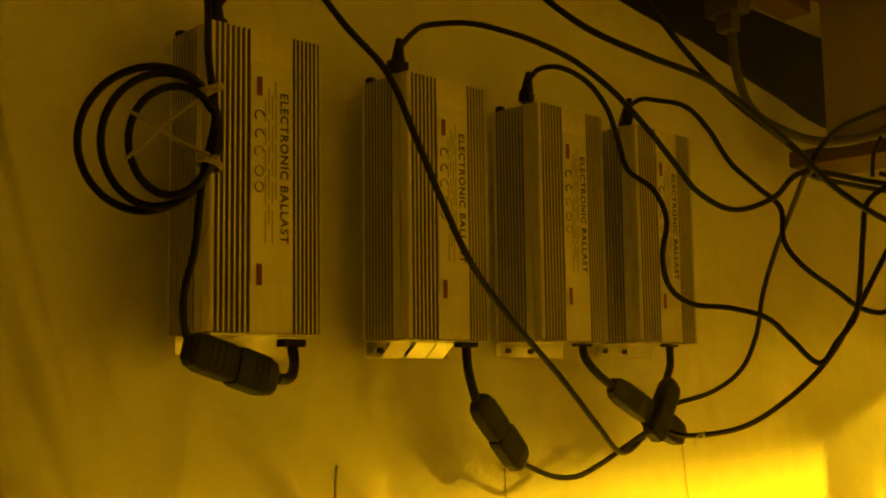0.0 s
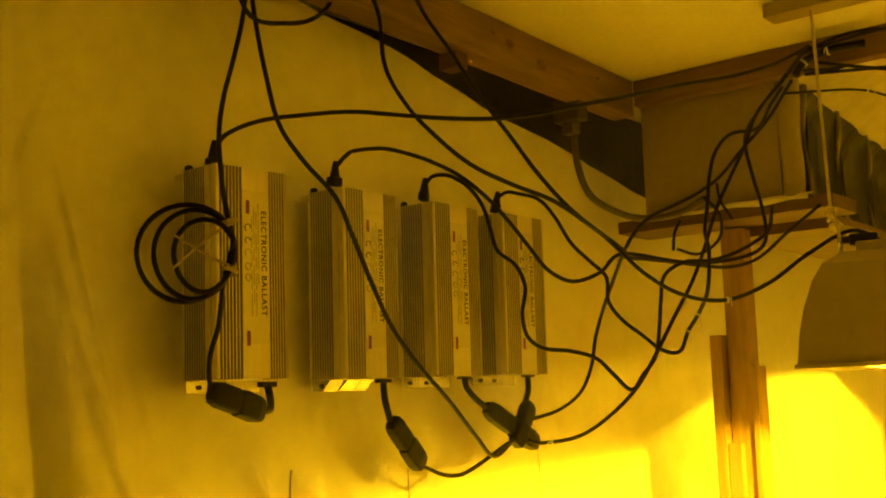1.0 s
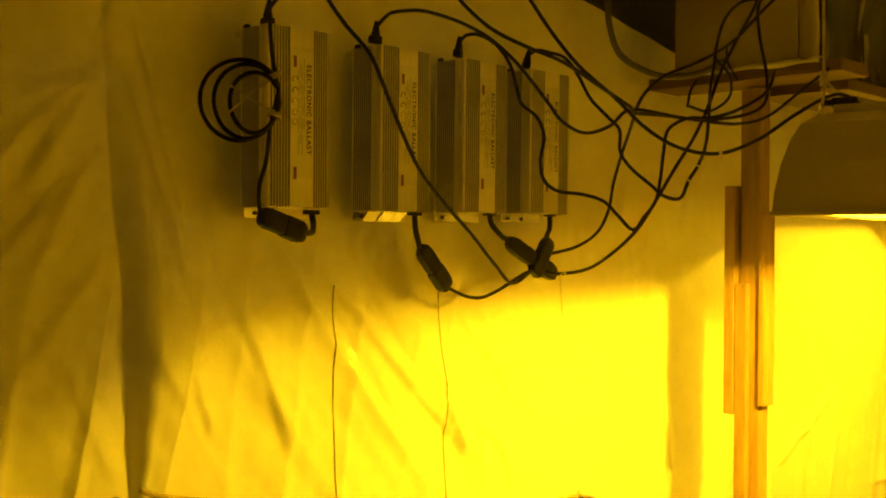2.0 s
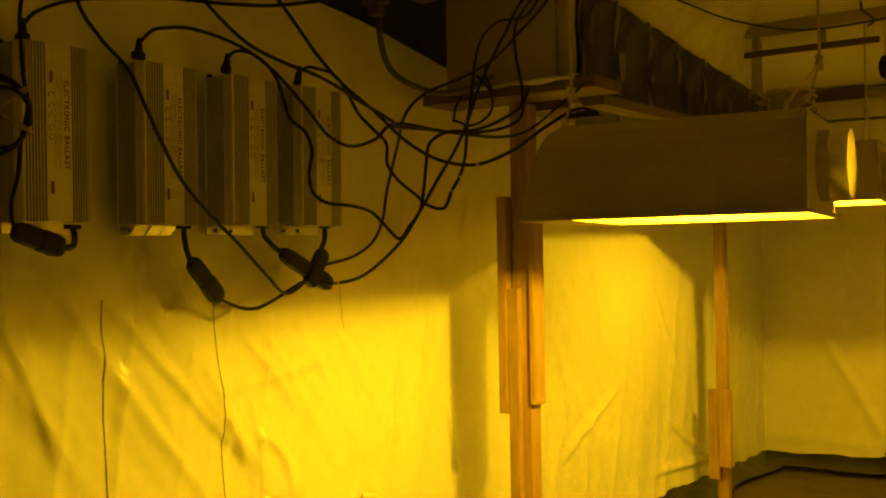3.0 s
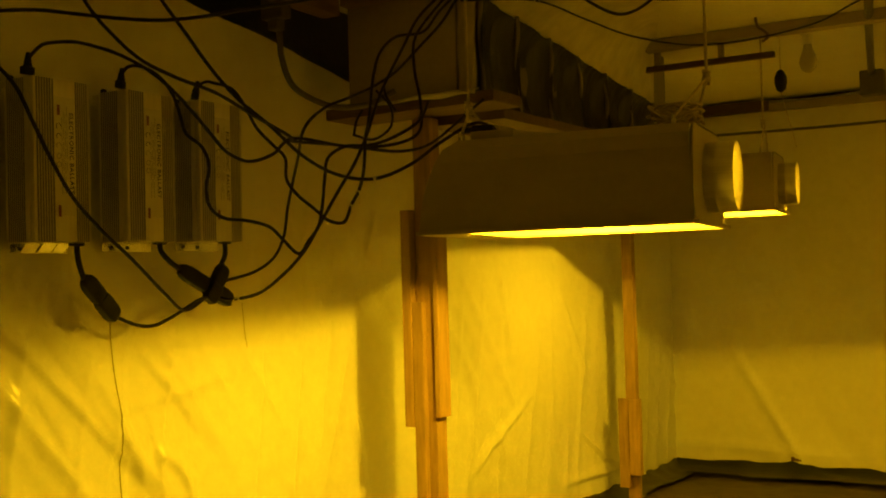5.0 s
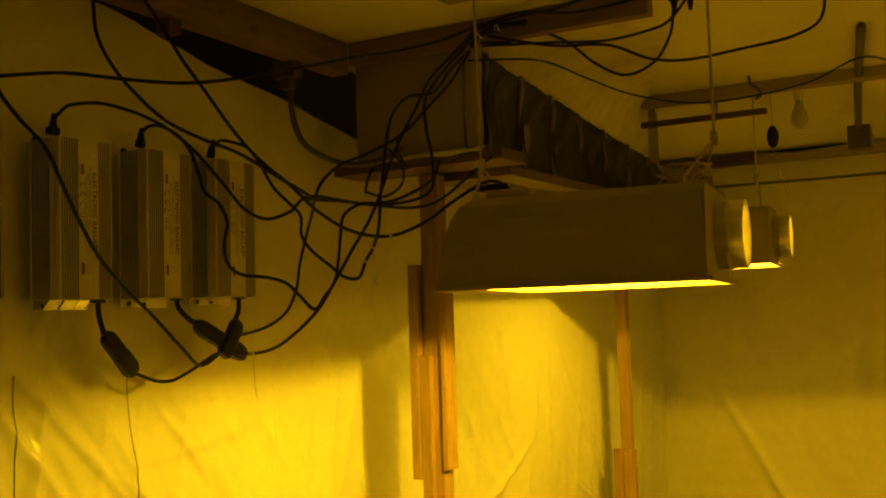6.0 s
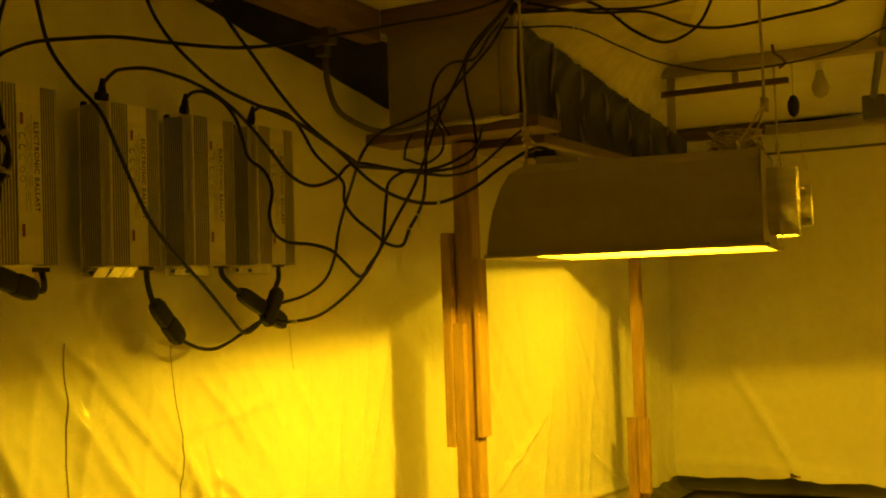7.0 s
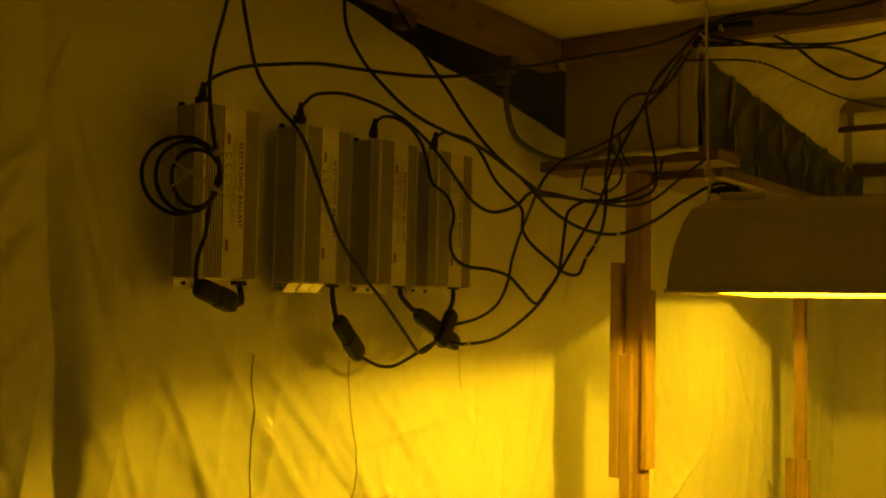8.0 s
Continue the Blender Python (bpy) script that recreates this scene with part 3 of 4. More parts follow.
def nylon_tie(parent, at, way, r=0.0062):
    bm = lathe_bm([(r, -0.002), (r, 0.002), (r - 0.0015, 0.002), (r - 0.0015, -0.002), (r, -0.002)], 12, caps=False)
    bmesh.ops.transform(bm, matrix=along(at, Vector(at) + Vector(way)), verts=bm.verts)
    at, way = Vector(at), Vector(way).normalized()
    out = (Vector((0.7, -0.7, 0.1)) - way * way.dot(Vector((0.7, -0.7, 0.1)))).normalized()
    tube_bm([at + out * r, at + out * (r + 0.010) + way * 0.002, at + out * (r + 0.017) - Vector((0, 0, 0.006)), at + out * (r + 0.020) - Vector((0, 0, 0.016))], 0.0011, sides=5, per=4, bm=bm)
    part("cable_tie", bm, TIE, parent, "white nylon cable tie with its tail uncut")


c = cable([(0.074, 0.616, 1.512), (0.085, 0.636, 1.538), (0.106, 0.689, 1.565), (0.147, 0.753, 1.579), (0.200, 0.815, 1.586), (0.263, 0.870, 1.578), (0.334, 0.913, 1.567), (0.408, 0.952, 1.560), (0.475, 0.995, 1.565), (0.529, 1.058, 1.583), (0.568, 1.154, 1.610), (0.595, 1.287, 1.651), (0.608, 1.456, 1.698), (0.619, 1.651, 1.764), (0.628, 1.840, 1.845)], "black power cord from a ballast to the ceiling bundle")
plug(c, (0.078, 0.610, 1.476), (0.0, 0.05, 1))
c = cable([(0.085, 0.678, 1.875), (0.097, 0.675, 1.808), (0.117, 0.672, 1.719), (0.139, 0.673, 1.631), (0.162, 0.680, 1.546), (0.194, 0.705, 1.482), (0.228, 0.742, 1.423), (0.235, 0.777, 1.355), (0.231, 0.823, 1.284), (0.217, 0.886, 1.214), (0.204, 0.968, 1.151), (0.188, 1.073, 1.085), (0.167, 1.179, 1.015), (0.140, 1.270, 0.972), (0.120, 1.365, 1.000)], "black lamp lead slung diagonally across the ballasts")
c = cable([(0.30, 0.675, 1.872), (0.235, 0.755, 1.868), (0.205, 0.83, 1.85), (0.198, 0.89, 1.785), (0.201, 0.902, 1.687), (0.244, 0.909, 1.607), (0.301, 0.921, 1.541), (0.360, 0.941, 1.485), (0.412, 0.986, 1.449), (0.450, 1.058, 1.423), (0.461, 1.163, 1.386), (0.445, 1.298, 1.357), (0.418, 1.345, 1.352), (0.399, 1.499, 1.361), (0.422, 1.628, 1.359), (0.448, 1.745, 1.360), (0.478, 1.836, 1.384), (0.526, 1.908, 1.448), (0.600, 1.915, 1.500)], "black power cord hanging from the ceiling beam")
c = cable([(0.28, 0.70, 1.872), (0.235, 0.79, 1.868), (0.215, 0.90, 1.86), (0.213, 0.97, 1.84), (0.208, 1.015, 1.805), (0.244, 1.045, 1.732), (0.283, 1.071, 1.650), (0.328, 1.103, 1.569), (0.366, 1.133, 1.497), (0.408, 1.170, 1.430), (0.459, 1.221, 1.368), (0.498, 1.277, 1.307), (0.542, 1.340, 1.267), (0.600, 1.401, 1.257), (0.663, 1.455, 1.288), (0.724, 1.496, 1.339), (0.798, 1.526, 1.377), (0.860, 1.540, 1.345)], "black lamp lead drooping to the hanging hood")
nylon_tie(c, (0.600, 1.401, 1.257), (0.6, 0.55, 0.1))
c = cable([(0.088, 0.888, 1.518), (0.096, 0.906, 1.540), (0.103, 0.925, 1.551), (0.132, 0.973, 1.557), (0.166, 1.019, 1.545), (0.194, 1.051, 1.529), (0.226, 1.086, 1.503), (0.256, 1.127, 1.462), (0.279, 1.165, 1.415), (0.294, 1.203, 1.371), (0.310, 1.237, 1.330), (0.336, 1.282, 1.308), (0.371, 1.327, 1.325), (0.400, 1.364, 1.362), (0.459, 1.457, 1.350), (0.500, 1.511, 1.345), (0.571, 1.566, 1.357), (0.596, 1.606, 1.390), (0.583, 1.629, 1.464), (0.556, 1.649, 1.547), (0.525, 1.705, 1.637), (0.542, 1.779, 1.722), (0.574, 1.833, 1.789), (0.611, 1.871, 1.856)], "black power cord looping from a ballast's plug")
plug(c, (0.085, 0.884, 1.480), (0.1, 0, 1))
c = cable([(0.092, 1.138, 1.520), (0.108, 1.144, 1.533), (0.138, 1.156, 1.530), (0.166, 1.180, 1.507), (0.182, 1.204, 1.469), (0.187, 1.221, 1.424), (0.194, 1.233, 1.380), (0.226, 1.249, 1.348), (0.244, 1.253, 1.303), (0.239, 1.247, 1.250), (0.243, 1.256, 1.206), (0.264, 1.280, 1.182), (0.305, 1.313, 1.175), (0.345, 1.339, 1.160), (0.370, 1.357, 1.130), (0.399, 1.377, 1.096), (0.425, 1.382, 1.125), (0.449, 1.391, 1.160), (0.455, 1.400, 1.213), (0.460, 1.403, 1.267), (0.469, 1.407, 1.316), (0.502, 1.431, 1.341), (0.540, 1.466, 1.343), (0.584, 1.499, 1.359), (0.620, 1.560, 1.400), (0.600, 1.640, 1.460)], "black power cord snaking down from a ballast's plug")
plug(c, (0.085, 1.137, 1.484), (0.1, 0.05, 1))
c = cable([(0.090, 1.384, 1.522), (0.105, 1.395, 1.532), (0.128, 1.402, 1.527), (0.181, 1.405, 1.507), (0.223, 1.401, 1.463), (0.259, 1.404, 1.403), (0.296, 1.417, 1.361), (0.326, 1.426, 1.327), (0.329, 1.425, 1.278), (0.351, 1.435, 1.240), (0.391, 1.453, 1.202), (0.421, 1.468, 1.174), (0.452, 1.485, 1.170), (0.471, 1.490, 1.210), (0.500, 1.482, 1.243), (0.538, 1.449, 1.284), (0.545, 1.450, 1.360), (0.503, 1.524, 1.411), (0.515, 1.519, 1.465), (0.520, 1.526, 1.522), (0.525, 1.550, 1.577), (0.539, 1.600, 1.620), (0.562, 1.684, 1.643), (0.560, 1.765, 1.708), (0.554, 1.855, 1.769)], "black power cord gathered with white ties")
plug(c, (0.085, 1.376, 1.488), (0.12, 0.15, 1))
nylon_tie(c, (0.471, 1.490, 1.210), (0.3, 0.0, 0.6))
nylon_tie(c, (0.500, 1.482, 1.243), (0.4, -0.3, 0.5))
c = cable([(0.099, 1.452, 1.039), (0.128, 1.529, 1.059), (0.153, 1.581, 1.096), (0.172, 1.601, 1.153), (0.192, 1.592, 1.216), (0.231, 1.566, 1.276), (0.289, 1.518, 1.332), (0.374, 1.441, 1.396), (0.388, 1.503, 1.450), (0.414, 1.575, 1.483), (0.440, 1.644, 1.517), (0.460, 1.711, 1.560), (0.483, 1.784, 1.629), (0.530, 1.830, 1.700), (0.580, 1.850, 1.780)], "black lead rising from the cable splitter")
c = cable([(0.120, 1.410, 1.000), (0.169, 1.400, 0.993), (0.265, 1.387, 1.006), (0.342, 1.378, 1.043), (0.403, 1.387, 1.097), (0.442, 1.405, 1.164), (0.469, 1.439, 1.237), (0.491, 1.481, 1.308), (0.510, 1.509, 1.381), (0.534, 1.515, 1.448), (0.565, 1.522, 1.510), (0.589, 1.552, 1.580), (0.597, 1.610, 1.660), (0.627, 1.701, 1.748), (0.637, 1.804, 1.834)], "long black lead climbing from the splitter to the ceiling bundle")
nylon_tie(c, (0.20, 1.396, 0.995), (1, -0.1, 0.1))
c = cable([(0.46, 1.62, 1.50), (0.475, 1.66, 1.462), (0.46, 1.68, 1.415), (0.42, 1.66, 1.385), (0.39, 1.62, 1.395)], "loose cord end curling below the ledge", 0.0035)
c = cable([(0.36, 1.70, 1.47), (0.355, 1.68, 1.44), (0.36, 1.66, 1.40)], "short cut cord end by the ledge", 0.0035)
c = cable([(0.50, 1.60, 1.52), (0.515, 1.58, 1.48), (0.53, 1.60, 1.44)], "short cut cord end with bare tips", 0.003)
c = cable([(0.170, 0.560, 1.87), (0.170, 0.601, 1.723), (0.170, 0.693, 1.722), (0.170, 0.778, 1.764), (0.165, 0.85, 1.87)], "slack black cord loop under the beam")
c = cable([(0.075, 1.700, 1.860), (0.095, 1.693, 1.721), (0.103, 1.694, 1.636), (0.118, 1.715, 1.567), (0.152, 1.758, 1.529), (0.199, 1.810, 1.508), (0.270, 1.860, 1.515), (0.330, 1.900, 1.550)], "grey flexible conduit curving out of the wall opening", 0.0085, "flexible_conduit", "", GREY_PVC)
box = thing("junction_box", pose(0.06, 1.66, 1.74), "small dark conduit fitting under the beam", "fitting")
part("body", box_bm((0.0, 0.0, 0.0), (0.075, 0.04, 0.085), 0.006), GREY_PVC, box)
part("collar", box_bm((0.02, 0.004, -0.03), (0.055, 0.036, 0.0), 0.005), GREY_PVC, box)

# the coil that hangs over the first ballast, with its lead and connector
turns = []
for k in range(3):
    r, tall, n = (0.0715, 0.0585, 0.0435)[k], (1.0, 1.12, 1.22)[k], 20
    for i in range(n):
        a = -2 * math.pi * i / n
        run = r * math.cos(a) - r
        turns.append((0.252 + 0.004 * k + 0.777 * run + 0.003 * math.sin(a * 2), 0.507 + 0.628 * run - 0.004 * k, 1.309 + r * math.sin(a) * tall - 0.003 * k))
lead = [(0.110, 0.655, 1.87), (0.120, 0.647, 1.794), (0.140, 0.621, 1.720), (0.160, 0.584, 1.636), (0.175, 0.552, 1.567), (0.185, 0.534, 1.504), (0.196, 0.528, 1.446), (0.225, 0.512, 1.388)]
drop = [(0.240, 0.497, 1.264), (0.225, 0.500, 1.204), (0.205, 0.501, 1.162), (0.192, 0.509, 1.128), (0.187, 0.520, 1.108)]
c = cable(lead + turns + drop, "black cable coiled in three loops and tied", name="coiled_cable")
for z0, z1 in ((1.352, 1.285), (1.284, 1.335)):
    bm = tube_bm([(0.262, 0.500, z0), (0.235, 0.475, (z0 * 2 + z1) / 3), (0.195, 0.440, z1)], 0.0020, sides=6)
    part("twist_tie", bm, TWINE, c, "pale twist tie across the coil")
for z, lean in ((1.354, 20), (1.280, -20)):
    bm = lathe_bm([(0.013, -0.003), (0.013, 0.003), (0.011, 0.003), (0.011, -0.003), (0.013, -0.003)], 14, caps=False)
    bmesh.ops.transform(bm, matrix=pose(0.248, 0.500, z, lean, 0, 0), verts=bm.verts)
    part("tie_band", bm, TWINE, c, "pale band round the bundled turns")


def lamp_lead(points, a, b, label, group="connected lamp leads"):
    """A short cord out of a ballast's foot with its grommet and connector."""
    ob = tagged(part("lamp_lead", tube_bm(points, 0.0062), RUBBER, smooth=True), label, "cable", group)
    p = Vector(points[0])
    bm = box_bm((p.x - 0.008, p.y - 0.016, p.z - 0.006), (p.x + 0.008, p.y + 0.016, p.z + 0.003), 0.002)
    part("grommet", bm, RUBBER, ob)
    connector(ob, a, b)
    return ob


lamp_lead([(0.098, 0.706, 1.122), (0.112, 0.700, 1.098), (0.145, 0.670, 1.080), (0.168, 0.635, 1.078)], (0.189, 0.514, 1.108), (0.172, 0.628, 1.076), "short black lead with a chunky in-line connector")
lamp_lead([(0.090, 1.000, 1.128), (0.090, 1.004, 1.090), (0.090, 1.018, 1.050)], (0.090, 1.020, 1.052), (0.083, 1.112, 0.962), "short black lead with a hanging in-line connector")
c = cable([(0.083, 1.108, 0.965), (0.081, 1.177, 0.942), (0.095, 1.215, 0.939), (0.108, 1.248, 0.952), (0.119, 1.281, 0.970), (0.134, 1.322, 0.994), (0.125, 1.360, 1.000)], "black lead swinging from connector to splitter")
lamp_lead([(0.095, 1.239, 1.134), (0.100, 1.240, 1.110), (0.108, 1.262, 1.085), (0.110, 1.288, 1.070)], (0.110, 1.288, 1.070), (0.112, 1.460, 0.988), "short black lead into a cable splitter")
lamp_lead([(0.095, 1.462, 1.138), (0.098, 1.458, 1.105), (0.104, 1.440, 1.085), (0.106, 1.430, 1.070)], (0.118, 1.432, 1.075), (0.120, 1.372, 0.990), "short black lead joining the cable splitter")

# cords gathered at the ceiling
c = cable([(0.60, 1.845, 1.832), (0.73, 1.85, 1.848), (0.853, 1.85, 1.852), (1.0, 1.80, 1.862), (1.3, 1.65, 1.86), (1.7, 1.5, 1.86)], "black cord stretched along the ceiling joist")
c = cable([(0.60, 1.86, 1.842), (0.73, 1.85, 1.857), (0.883, 1.85, 1.832), (1.013, 1.85, 1.835), (1.2, 1.85, 1.852), (1.7, 1.85, 1.86)], "black cord slung below the joist")
c = cable([(0.60, 1.87, 1.802), (0.66, 1.93, 1.808), (0.716, 1.985, 1.838), (0.797, 2.0, 1.800), (0.876, 2.0, 1.730), (0.960, 2.0, 1.687), (1.040, 2.0, 1.712), (1.083, 2.0, 1.773), (1.094, 2.0, 1.830), (1.098, 2.0, 1.872)], "black cord drooping from the joist to a ceiling plug")
plug(c, (1.098, 2.0, 1.876), (0, 0, -1))
c = cable([(0.60, 1.88, 1.795), (0.66, 1.93, 1.800), (0.749, 1.985, 1.803), (0.906, 2.0, 1.787), (1.026, 2.0, 1.795), (1.083, 2.0, 1.812), (1.14, 2.0, 1.872)], "black cord sagging below the joist")
plug(c, (1.14, 2.0, 1.876), (0, 0, -1))
c = cable([(0.62, 1.885, 1.82), (0.785, 1.93, 1.778), (0.91, 2.0, 1.775), (1.026, 2.0, 1.721), (1.126, 2.0, 1.703), (1.263, 2.0, 1.710), (1.39, 2.0, 1.722), (1.46, 2.0, 1.76), (1.47, 2.0, 1.875)], "black cord hanging in a long slack curve")
plug(c, (1.47, 2.0, 1.876), (0, 0, -1))
c = cable([(0.53, 1.93, 1.775), (0.662, 2.104, 1.79), (0.73, 2.30, 1.762), (0.79, 2.50, 1.740), (0.90, 2.72, 1.735), (1.06, 2.80, 1.745), (1.26, 2.80, 1.768), (1.42, 2.75, 1.81), (1.5, 2.95, 1.82), (1.6, 3.4, 1.87)], "thin dark cord clipped along the ceiling", 0.003)
nylon_tie(c, (0.662, 2.104, 1.79), (0.4, 0.9, 0), 0.005)
bundle = cable([(0.595, 1.835, 1.785), (0.61, 1.852, 1.815), (0.66, 1.868, 1.835), (0.74, 1.872, 1.835)], "thick bundle of black cords tied at the joist", 0.009, "thick_cable", "")
nylon_tie(bundle, (0.61, 1.852, 1.815), (0.4, 0.1, 0.4), 0.0115)
nylon_tie(bundle, (0.66, 1.868, 1.835), (1, 0.1, 0.1), 0.0115)


# ---- hanging lamp hoods ----
def hood(m):
    """An air-cooled reflector hood: origin at the low near corner, length along x."""
    L, W, H = HOOD_L, HOOD_W, HOOD_H
    ob = thing("lamp_hood", m, "white air-cooled reflector hood with a lit sodium lamp", "grow light", "hanging lamp hoods")

    def shell(inset, top):
        """Rings of the hood's skin from the rim to the roof."""
        out = []
        for f in (0.0, 0.25, 0.5, 0.75, 0.9, 1.0):
            run = 0.076 * (1 - math.sqrt(max(0.0, 1 - f * f)) * 0.85 - 0.15 * (1 - f))
            side = 0.052 * (1 - math.sqrt(max(0.0, 1 - f * f)) * 0.85 - 0.15 * (1 - f))
            z = f * top
            out.append([(run + inset, side + inset, z), (L - inset, side + inset, z), (L - inset, W - side - inset, z), (run + inset, W - side - inset, z)])
        return out

    bm = bmesh.new()
    outer = [[bm.verts.new(p) for p in ring] for ring in shell(0.0, H)]
    for a, b in zip(outer, outer[1:]):
        for k in (0, 2, 3):
            bm.faces.new((a[k], a[(k + 1) % 4], b[(k + 1) % 4], b[k]))
    bm.faces.new(outer[-1])
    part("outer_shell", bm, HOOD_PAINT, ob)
    bm = bmesh.new()
    inner = [[bm.verts.new(p) for p in ring] for ring in shell(0.006, H - 0.03)]
    for a, b in zip(inner, inner[1:]):
        for k in (0, 2, 3):
            bm.faces.new((a[k], a[(k + 1) % 4], b[(k + 1) % 4], b[k]))
    bm.faces.new(inner[-1])
    part("reflector", bm, REFLECTOR, ob, "hammered aluminium reflector")
    # end wall with its round air opening
    cy, cz, r = W / 2, 0.097, 0.073
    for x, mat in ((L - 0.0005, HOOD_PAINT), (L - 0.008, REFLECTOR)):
        bm = bmesh.new()
        n = 32
        hole = [bm.verts.new((x, cy + r * math.cos(a), cz + r * math.sin(a))) for a in (2 * math.pi * k / n for k in range(n))]
        rim = []
        for k in range(n):
            a = 2 * math.pi * k / n
            dy, dz = math.cos(a), math.sin(a)
            t = min((W / 2 - 0.012) / max(abs(dy), 1e-6), (H - cz - 0.004) / dz if dz > 1e-6 else 9, (cz - 0.001) / -dz if dz < -1e-6 else 9)
            rim.append(bm.verts.new((x, cy + dy * t, cz + dz * t)))
        for k in range(n):
            bm.faces.new((hole[k], hole[(k + 1) % n], rim[(k + 1) % n], rim[k]))
        part("end_panel", bm, mat, ob)
    bm = lathe_bm([(r, -0.012), (r, 0.020), (r + 0.003, 0.024), (r, 0.028), (r, 0.060), (r - 0.002, 0.060), (r - 0.002, -0.012), (r, -0.012)], 40, caps=False)
    bmesh.ops.transform(bm, matrix=pose(L, cy, cz, 0, 90, 0), verts=bm.verts)
    part("duct_flange", bm, DULL_STEEL, ob, "round bright metal duct flange", smooth=True)
    bm = lathe_bm([(r - 0.003, -0.014), (r - 0.003, 0.059), (r - 0.0045, 0.059), (r - 0.0045, -0.014), (r - 0.003, -0.014)], 40, caps=False)
    bmesh.ops.transform(bm, matrix=pose(L, cy, cz, 0, 90, 0), verts=bm.verts)
    part("flange_lining", bm, WHITE_PLASTIC, ob, "pale inside of the duct flange", smooth=True)
    for lo, hi in (((-0.004, -0.006, -0.004), (L + 0.012, 0.006, 0.004)), ((-0.004, W - 0.006, -0.004), (L + 0.012, W + 0.006, 0.004)),
                   ((-0.004, 0.006, -0.004), (0.008, W - 0.006, 0.004)), ((L, 0.006, -0.004), (L + 0.012, W - 0.006, 0.004))):
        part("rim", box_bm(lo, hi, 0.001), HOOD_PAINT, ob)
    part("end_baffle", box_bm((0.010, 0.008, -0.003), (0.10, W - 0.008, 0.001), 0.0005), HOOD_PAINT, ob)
    bm = lathe_bm([(0.004, -0.09), (0.022, -0.08), (0.024, -0.02), (0.024, 0.06), (0.020, 0.085), (0.004, 0.095)], 20)
    bmesh.ops.transform(bm, matrix=pose(0.33, 0.180, 0.115, 0, 90, 0), verts=bm.verts)
    part("bulb", bm, BULB_GLASS, ob, "glowing sodium bulb", smooth=True)
    part("lamp_socket", box_bm((0.10, 0.155, 0.08), (0.235, 0.205, 0.168), 0.006), WHITE_PLASTIC, ob)
    part("socket_box", box_bm((0.10, 0.06, H), (0.20, W - 0.06, H + 0.018), 0.004), HOOD_PAINT, ob)
    for x in (0.07, L - 0.05):
        for y in (0.085, W - 0.085):
            bm = tube_bm([(x, y - 0.012, H - 0.004), (x, y - 0.010, H + 0.018), (x, y + 0.010, H + 0.018), (x, y + 0.012, H - 0.004)], 0.0025, sides=6, per=4)
            part("hanger_eye", bm, STEEL, ob, smooth=True)
    return ob


hood_one = hood(hood_poses[0])
hood_two = copy_thing(hood_one, hood_poses[1])


def hanger(low, top, spread, label):
    """A cord from the ceiling to the hood's two eyes, knotted above it."""
    low, top = Vector(low), Vector(top)
    ob = thing("twine_hanger", Matrix.Translation(top), label, "cord")
    back = Matrix.Translation(-top)
    def local(bm):
        bmesh.ops.transform(bm, matrix=back, verts=bm.verts)
        return bm
    part("cord", local(tube_bm([low, low.lerp(top, 0.5), top], 0.0034, sides=7)), TWINE, ob, smooth=True)
    for s in spread:
        part("sling", local(tube_bm([low, low.lerp(Vector(s), 0.5) + Vector((0.004, 0, 0.004)), s], 0.003, sides=6)), TWINE, ob, smooth=True)
    knot = []
    for k in range(14):
        a = k * 1.9
        knot.append(low + Vector((0.0065 * math.cos(a), 0.0065 * math.sin(a), 0.002 * k - 0.014 + 0.004 * math.sin(k * 2.7))))
    part("knot", local(tube_bm(knot, 0.0042, sides=6, per=4)), TWINE, ob, smooth=True)
    return ob


hm = hood_poses[0]
eyes = [hm @ Vector((x, y, HOOD_H + 0.016)) for x in (0.07, HOOD_L - 0.05) for y in (0.085, HOOD_W - 0.085)]
hanger((0.735, 1.60, 1.425), (0.715, 1.63, CEIL), [eyes[0], eyes[1]], "pale twine holding up the lamp hood")
hanger((1.285, 1.66, 1.44), (1.275, 1.69, CEIL), [eyes[2], eyes[3]], "pale twine with a frayed knot holding the hood")
hm2 = hood_poses[1]
eyes2 = [hm2 @ Vector((x, y, HOOD_H + 0.016)) for x in (0.07, HOOD_L - 0.05) for y in (0.085, HOOD_W - 0.085)]
mid = (eyes2[2] + eyes2[3]) / 2
hanger((mid.x, mid.y, mid.z + 0.10), (mid.x, mid.y, CEIL), [eyes2[2], eyes2[3]], "thin twine holding the rear lamp hood")
mid = (eyes2[0] + eyes2[1]) / 2
hanger((mid.x, mid.y, mid.z + 0.10), (mid.x, mid.y, CEIL), [eyes2[0], eyes2[1]], "thin twine holding the rear lamp hood")
# frayed twine and spare cord lying on the hood
spare = []
for k in range(60):
    a = k * 1.1
    spare.append((1.225 + 0.055 * math.cos(a) * random.uniform(0.5, 1.25), 1.62 + 0.035 * math.sin(a), 1.336 + 0.045 * abs(math.sin(a * 0.73)) * random.uniform(0.5, 1.1)))
tagged(part("spare_twine", tube_bm(spare, 0.0032, sides=5, per=4), TWINE, smooth=True), "tangle of spare twine on top of the hood", "cord")
tail_twine = [(0.735, 1.60, 1.40), (0.80, 1.55, 1.375), (0.90, 1.54, 1.345), (0.97, 1.55, 1.332)]
tagged(part("spare_twine", tube_bm(tail_twine, 0.008, sides=7), TWINE, smooth=True), "loose tail of twine lying on the hood", "cord")
sock = thing("lamp_plug", pose(0.80, 1.50, 1.345, 0, 0, 20), "small dark lamp plug on top of the hood", "plug")
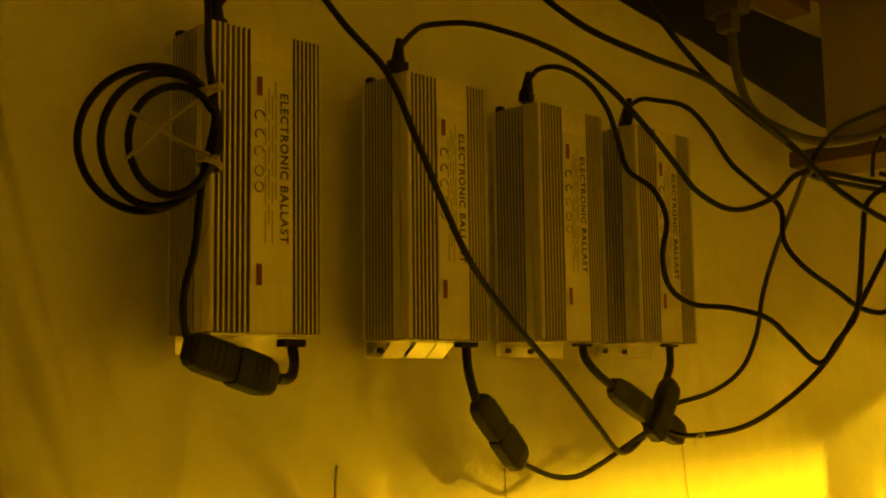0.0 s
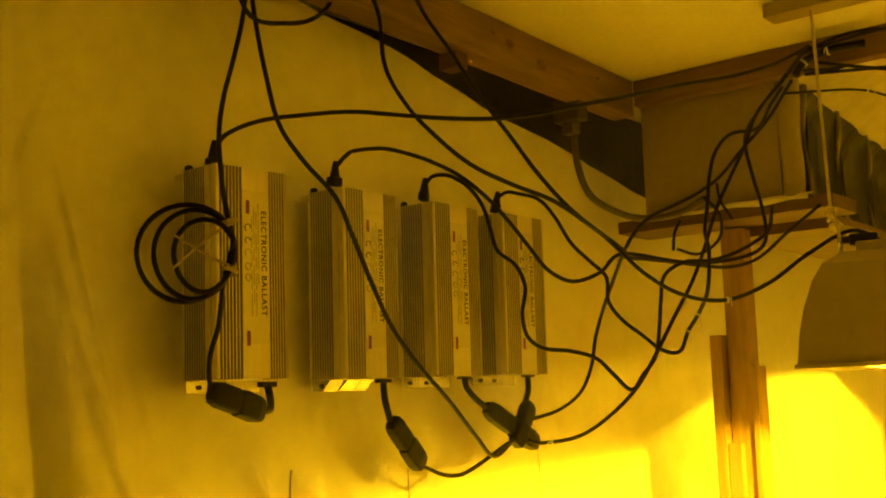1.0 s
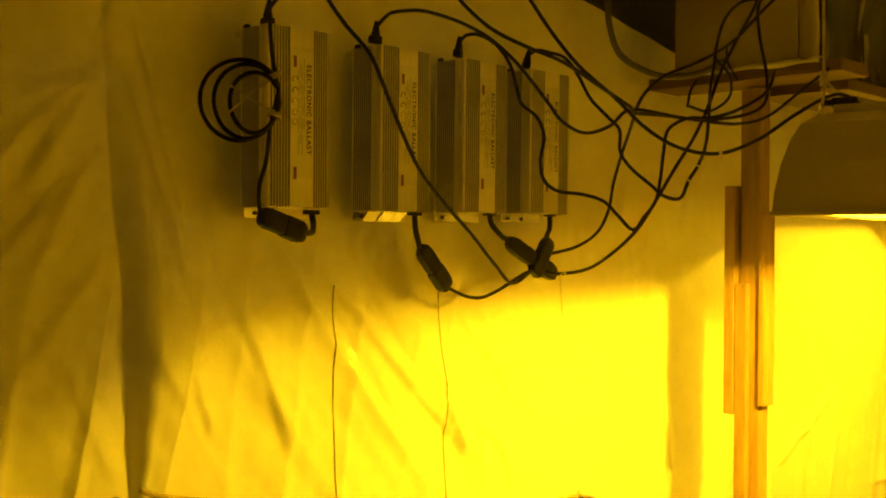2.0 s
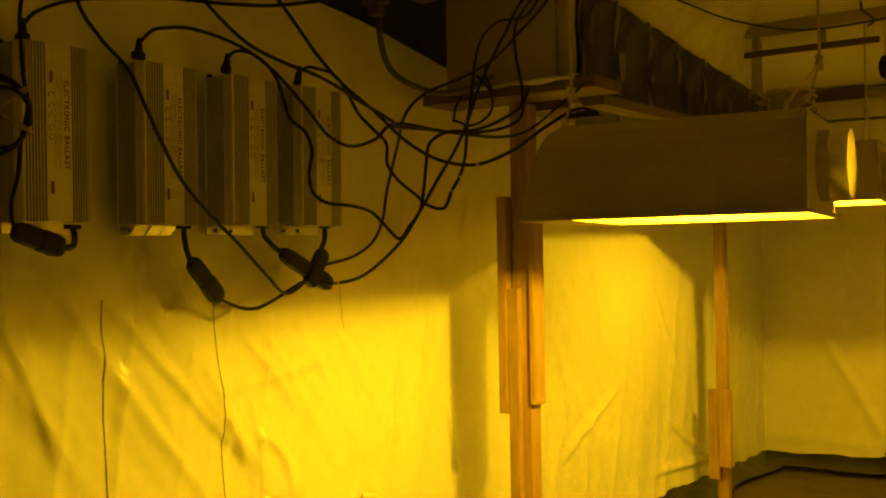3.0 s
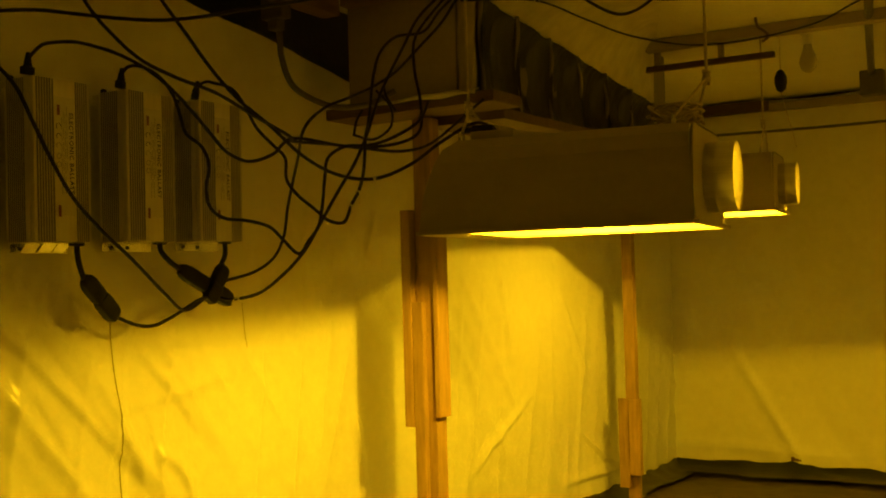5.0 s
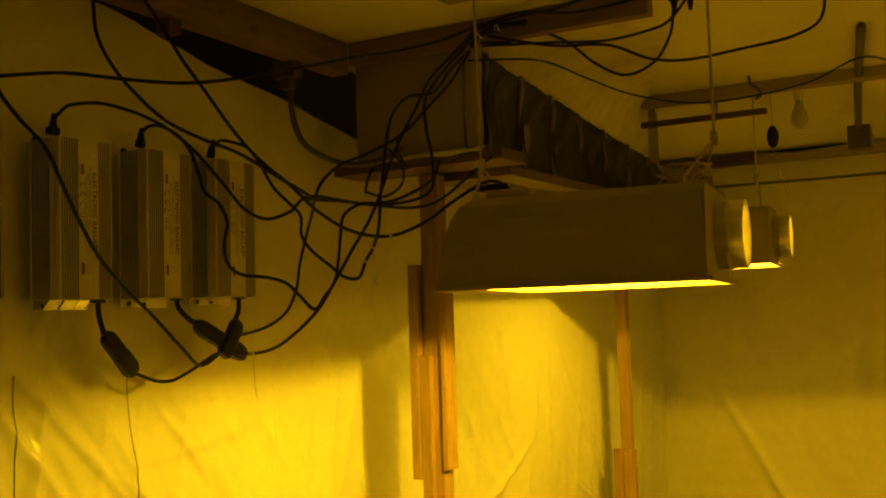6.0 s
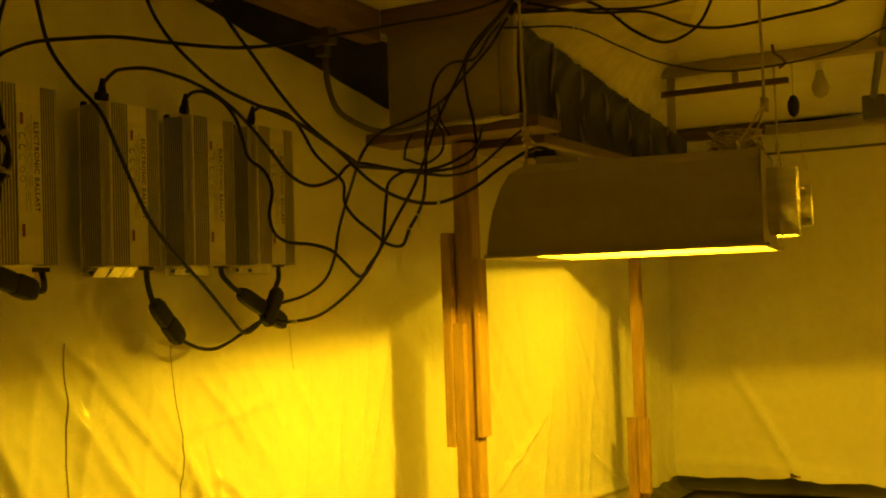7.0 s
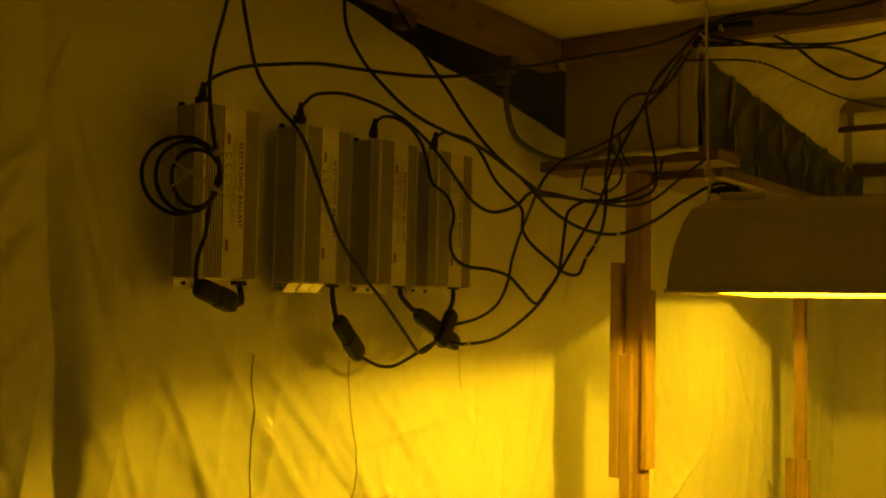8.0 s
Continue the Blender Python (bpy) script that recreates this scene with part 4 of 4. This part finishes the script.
part("body", box_bm((0, -0.012, 0), (0.05, 0.012, 0.022), 0.004), RUBBER, sock)
part("cord_grip", tube_bm([(-0.02, 0, 0.012), (0.0, 0, 0.012)], 0.007, sides=8, per=2), RUBBER, sock)

# ---- small things under the ceiling at the far end ----
lamp_ob = thing("light_bulb", pose(1.095, 3.385, CEIL), "unlit frosted light bulb in a ceiling holder", "bulb")
part("holder", lathe_bm([(0.028, 0.0), (0.028, -0.02), (0.018, -0.03), (0.017, -0.06)], 20), WHITE_PLASTIC, lamp_ob)
part("glass", lathe_bm([(0.014, -0.06), (0.016, -0.075), (0.028, -0.105), (0.031, -0.125), (0.025, -0.147), (0.010, -0.158)], 20), FROSTED, lamp_ob, smooth=True)
wt = thing("hanging_pulley", pose(1.00, 3.37, 1.70), "dark oval pulley weight on a thin cord", "pulley")
part("weight", lathe_bm([(0.004, -0.042), (0.016, -0.032), (0.022, -0.008), (0.021, 0.014), (0.012, 0.034), (0.004, 0.04)], 16), RUBBER, wt, smooth=True)
part("line", tube_bm([(0, 0, 0.036), (0, 0, CEIL - 1.70)], 0.0018, sides=5, per=2), TWINE, wt)
part("line", tube_bm([(0, 0, -0.04), (0.0, 0.2, -0.22)], 0.0018, sides=5, per=2), TWINE, wt)
hk = thing("ceiling_hook", pose(1.0, 3.11, CEIL), "bent dark metal hook in the ceiling", "hook")
part("shank", tube_bm([(-0.01, 0, 0.0), (-0.004, 0, -0.03), (0.02, 0, -0.05), (0.03, 0, -0.07), (0.01, 0, -0.085)], 0.005, sides=7), DARK_WOOD, hk, smooth=True)
cd = thing("ceiling_conduit", pose(1.18, 4.09, 1.78), "painted conduit along the ceiling ending in a box", "conduit")
part("pipe", tube_bm([(0.27, -1.49, 0.085), (0.13, -0.75, 0.075), (0.0, -0.02, 0.03)], 0.014, sides=8), GREY_PVC, cd, smooth=True)
part("box", box_bm((-0.045, -0.03, -0.06), (0.045, 0.04, 0.04), 0.006), GREY_PVC, cd)
hang = thing("hanging_clip", pose(0.47, 3.16, 1.70), "small dark clip hanging from the batten", "clip")
part("body", lathe_bm([(0.004, -0.03), (0.014, -0.02), (0.016, 0.0), (0.010, 0.02), (0.004, 0.03)], 12), RUBBER, hang, smooth=True)
part("line", tube_bm([(0, 0, 0.028), (0, 0.06, 0.13)], 0.002, sides=5, per=2), RUBBER, hang)

# ---- low on the walls ----
for x, z in ((-0.13, 0.125), (0.61, 0.10)):
    tagged(part("wall_staple_pad", box_bm((x - 0.025, FAR - 0.035, z - 0.010), (x + 0.025, FAR - 0.012, z + 0.010), 0.003), DARK_WOOD), "small brown pad stapled through the sheeting", "fastener", "pads on the end wall")
br = thing("clamp_lamp", pose(0.05, 1.67, 0.36), "white plastic clamp fixed low on the sheeting", "clamp")
part("arm", box_bm((-0.035, -0.012, -0.02), (0.0, 0.03, 0.05), 0.006), WHITE_PLASTIC, br)
part("jaw", tube_bm([(0.0, -0.02, 0.055), (0.01, 0.02, 0.045), (0.012, 0.055, 0.0), (0.0, 0.05, -0.03)], 0.011, sides=8), WHITE_PLASTIC, br, smooth=True)
part("spring", tube_bm([(0.012, -0.025, 0.045), (0.014, -0.02, 0.01), (0.012, -0.008, -0.005)], 0.006, sides=7), RUBBER, br, smooth=True)
cable([(0.02, 1.05, 0.36), (0.035, 1.20, 0.375), (0.035, 1.378, 0.392), (0.035, 1.52, 0.402), (0.04, 1.635, 0.408)], "thin pale cord running to the low clamp", 0.006, "thin_cord", "", TWINE)
cable([(0.03, 0.37, 0.61), (0.04, 0.42, 0.59), (0.045, 0.55, 0.56), (0.04, 0.75, 0.50)], "pale cord fixed low on the sheeting", 0.006, "thin_cord", "", TWINE)
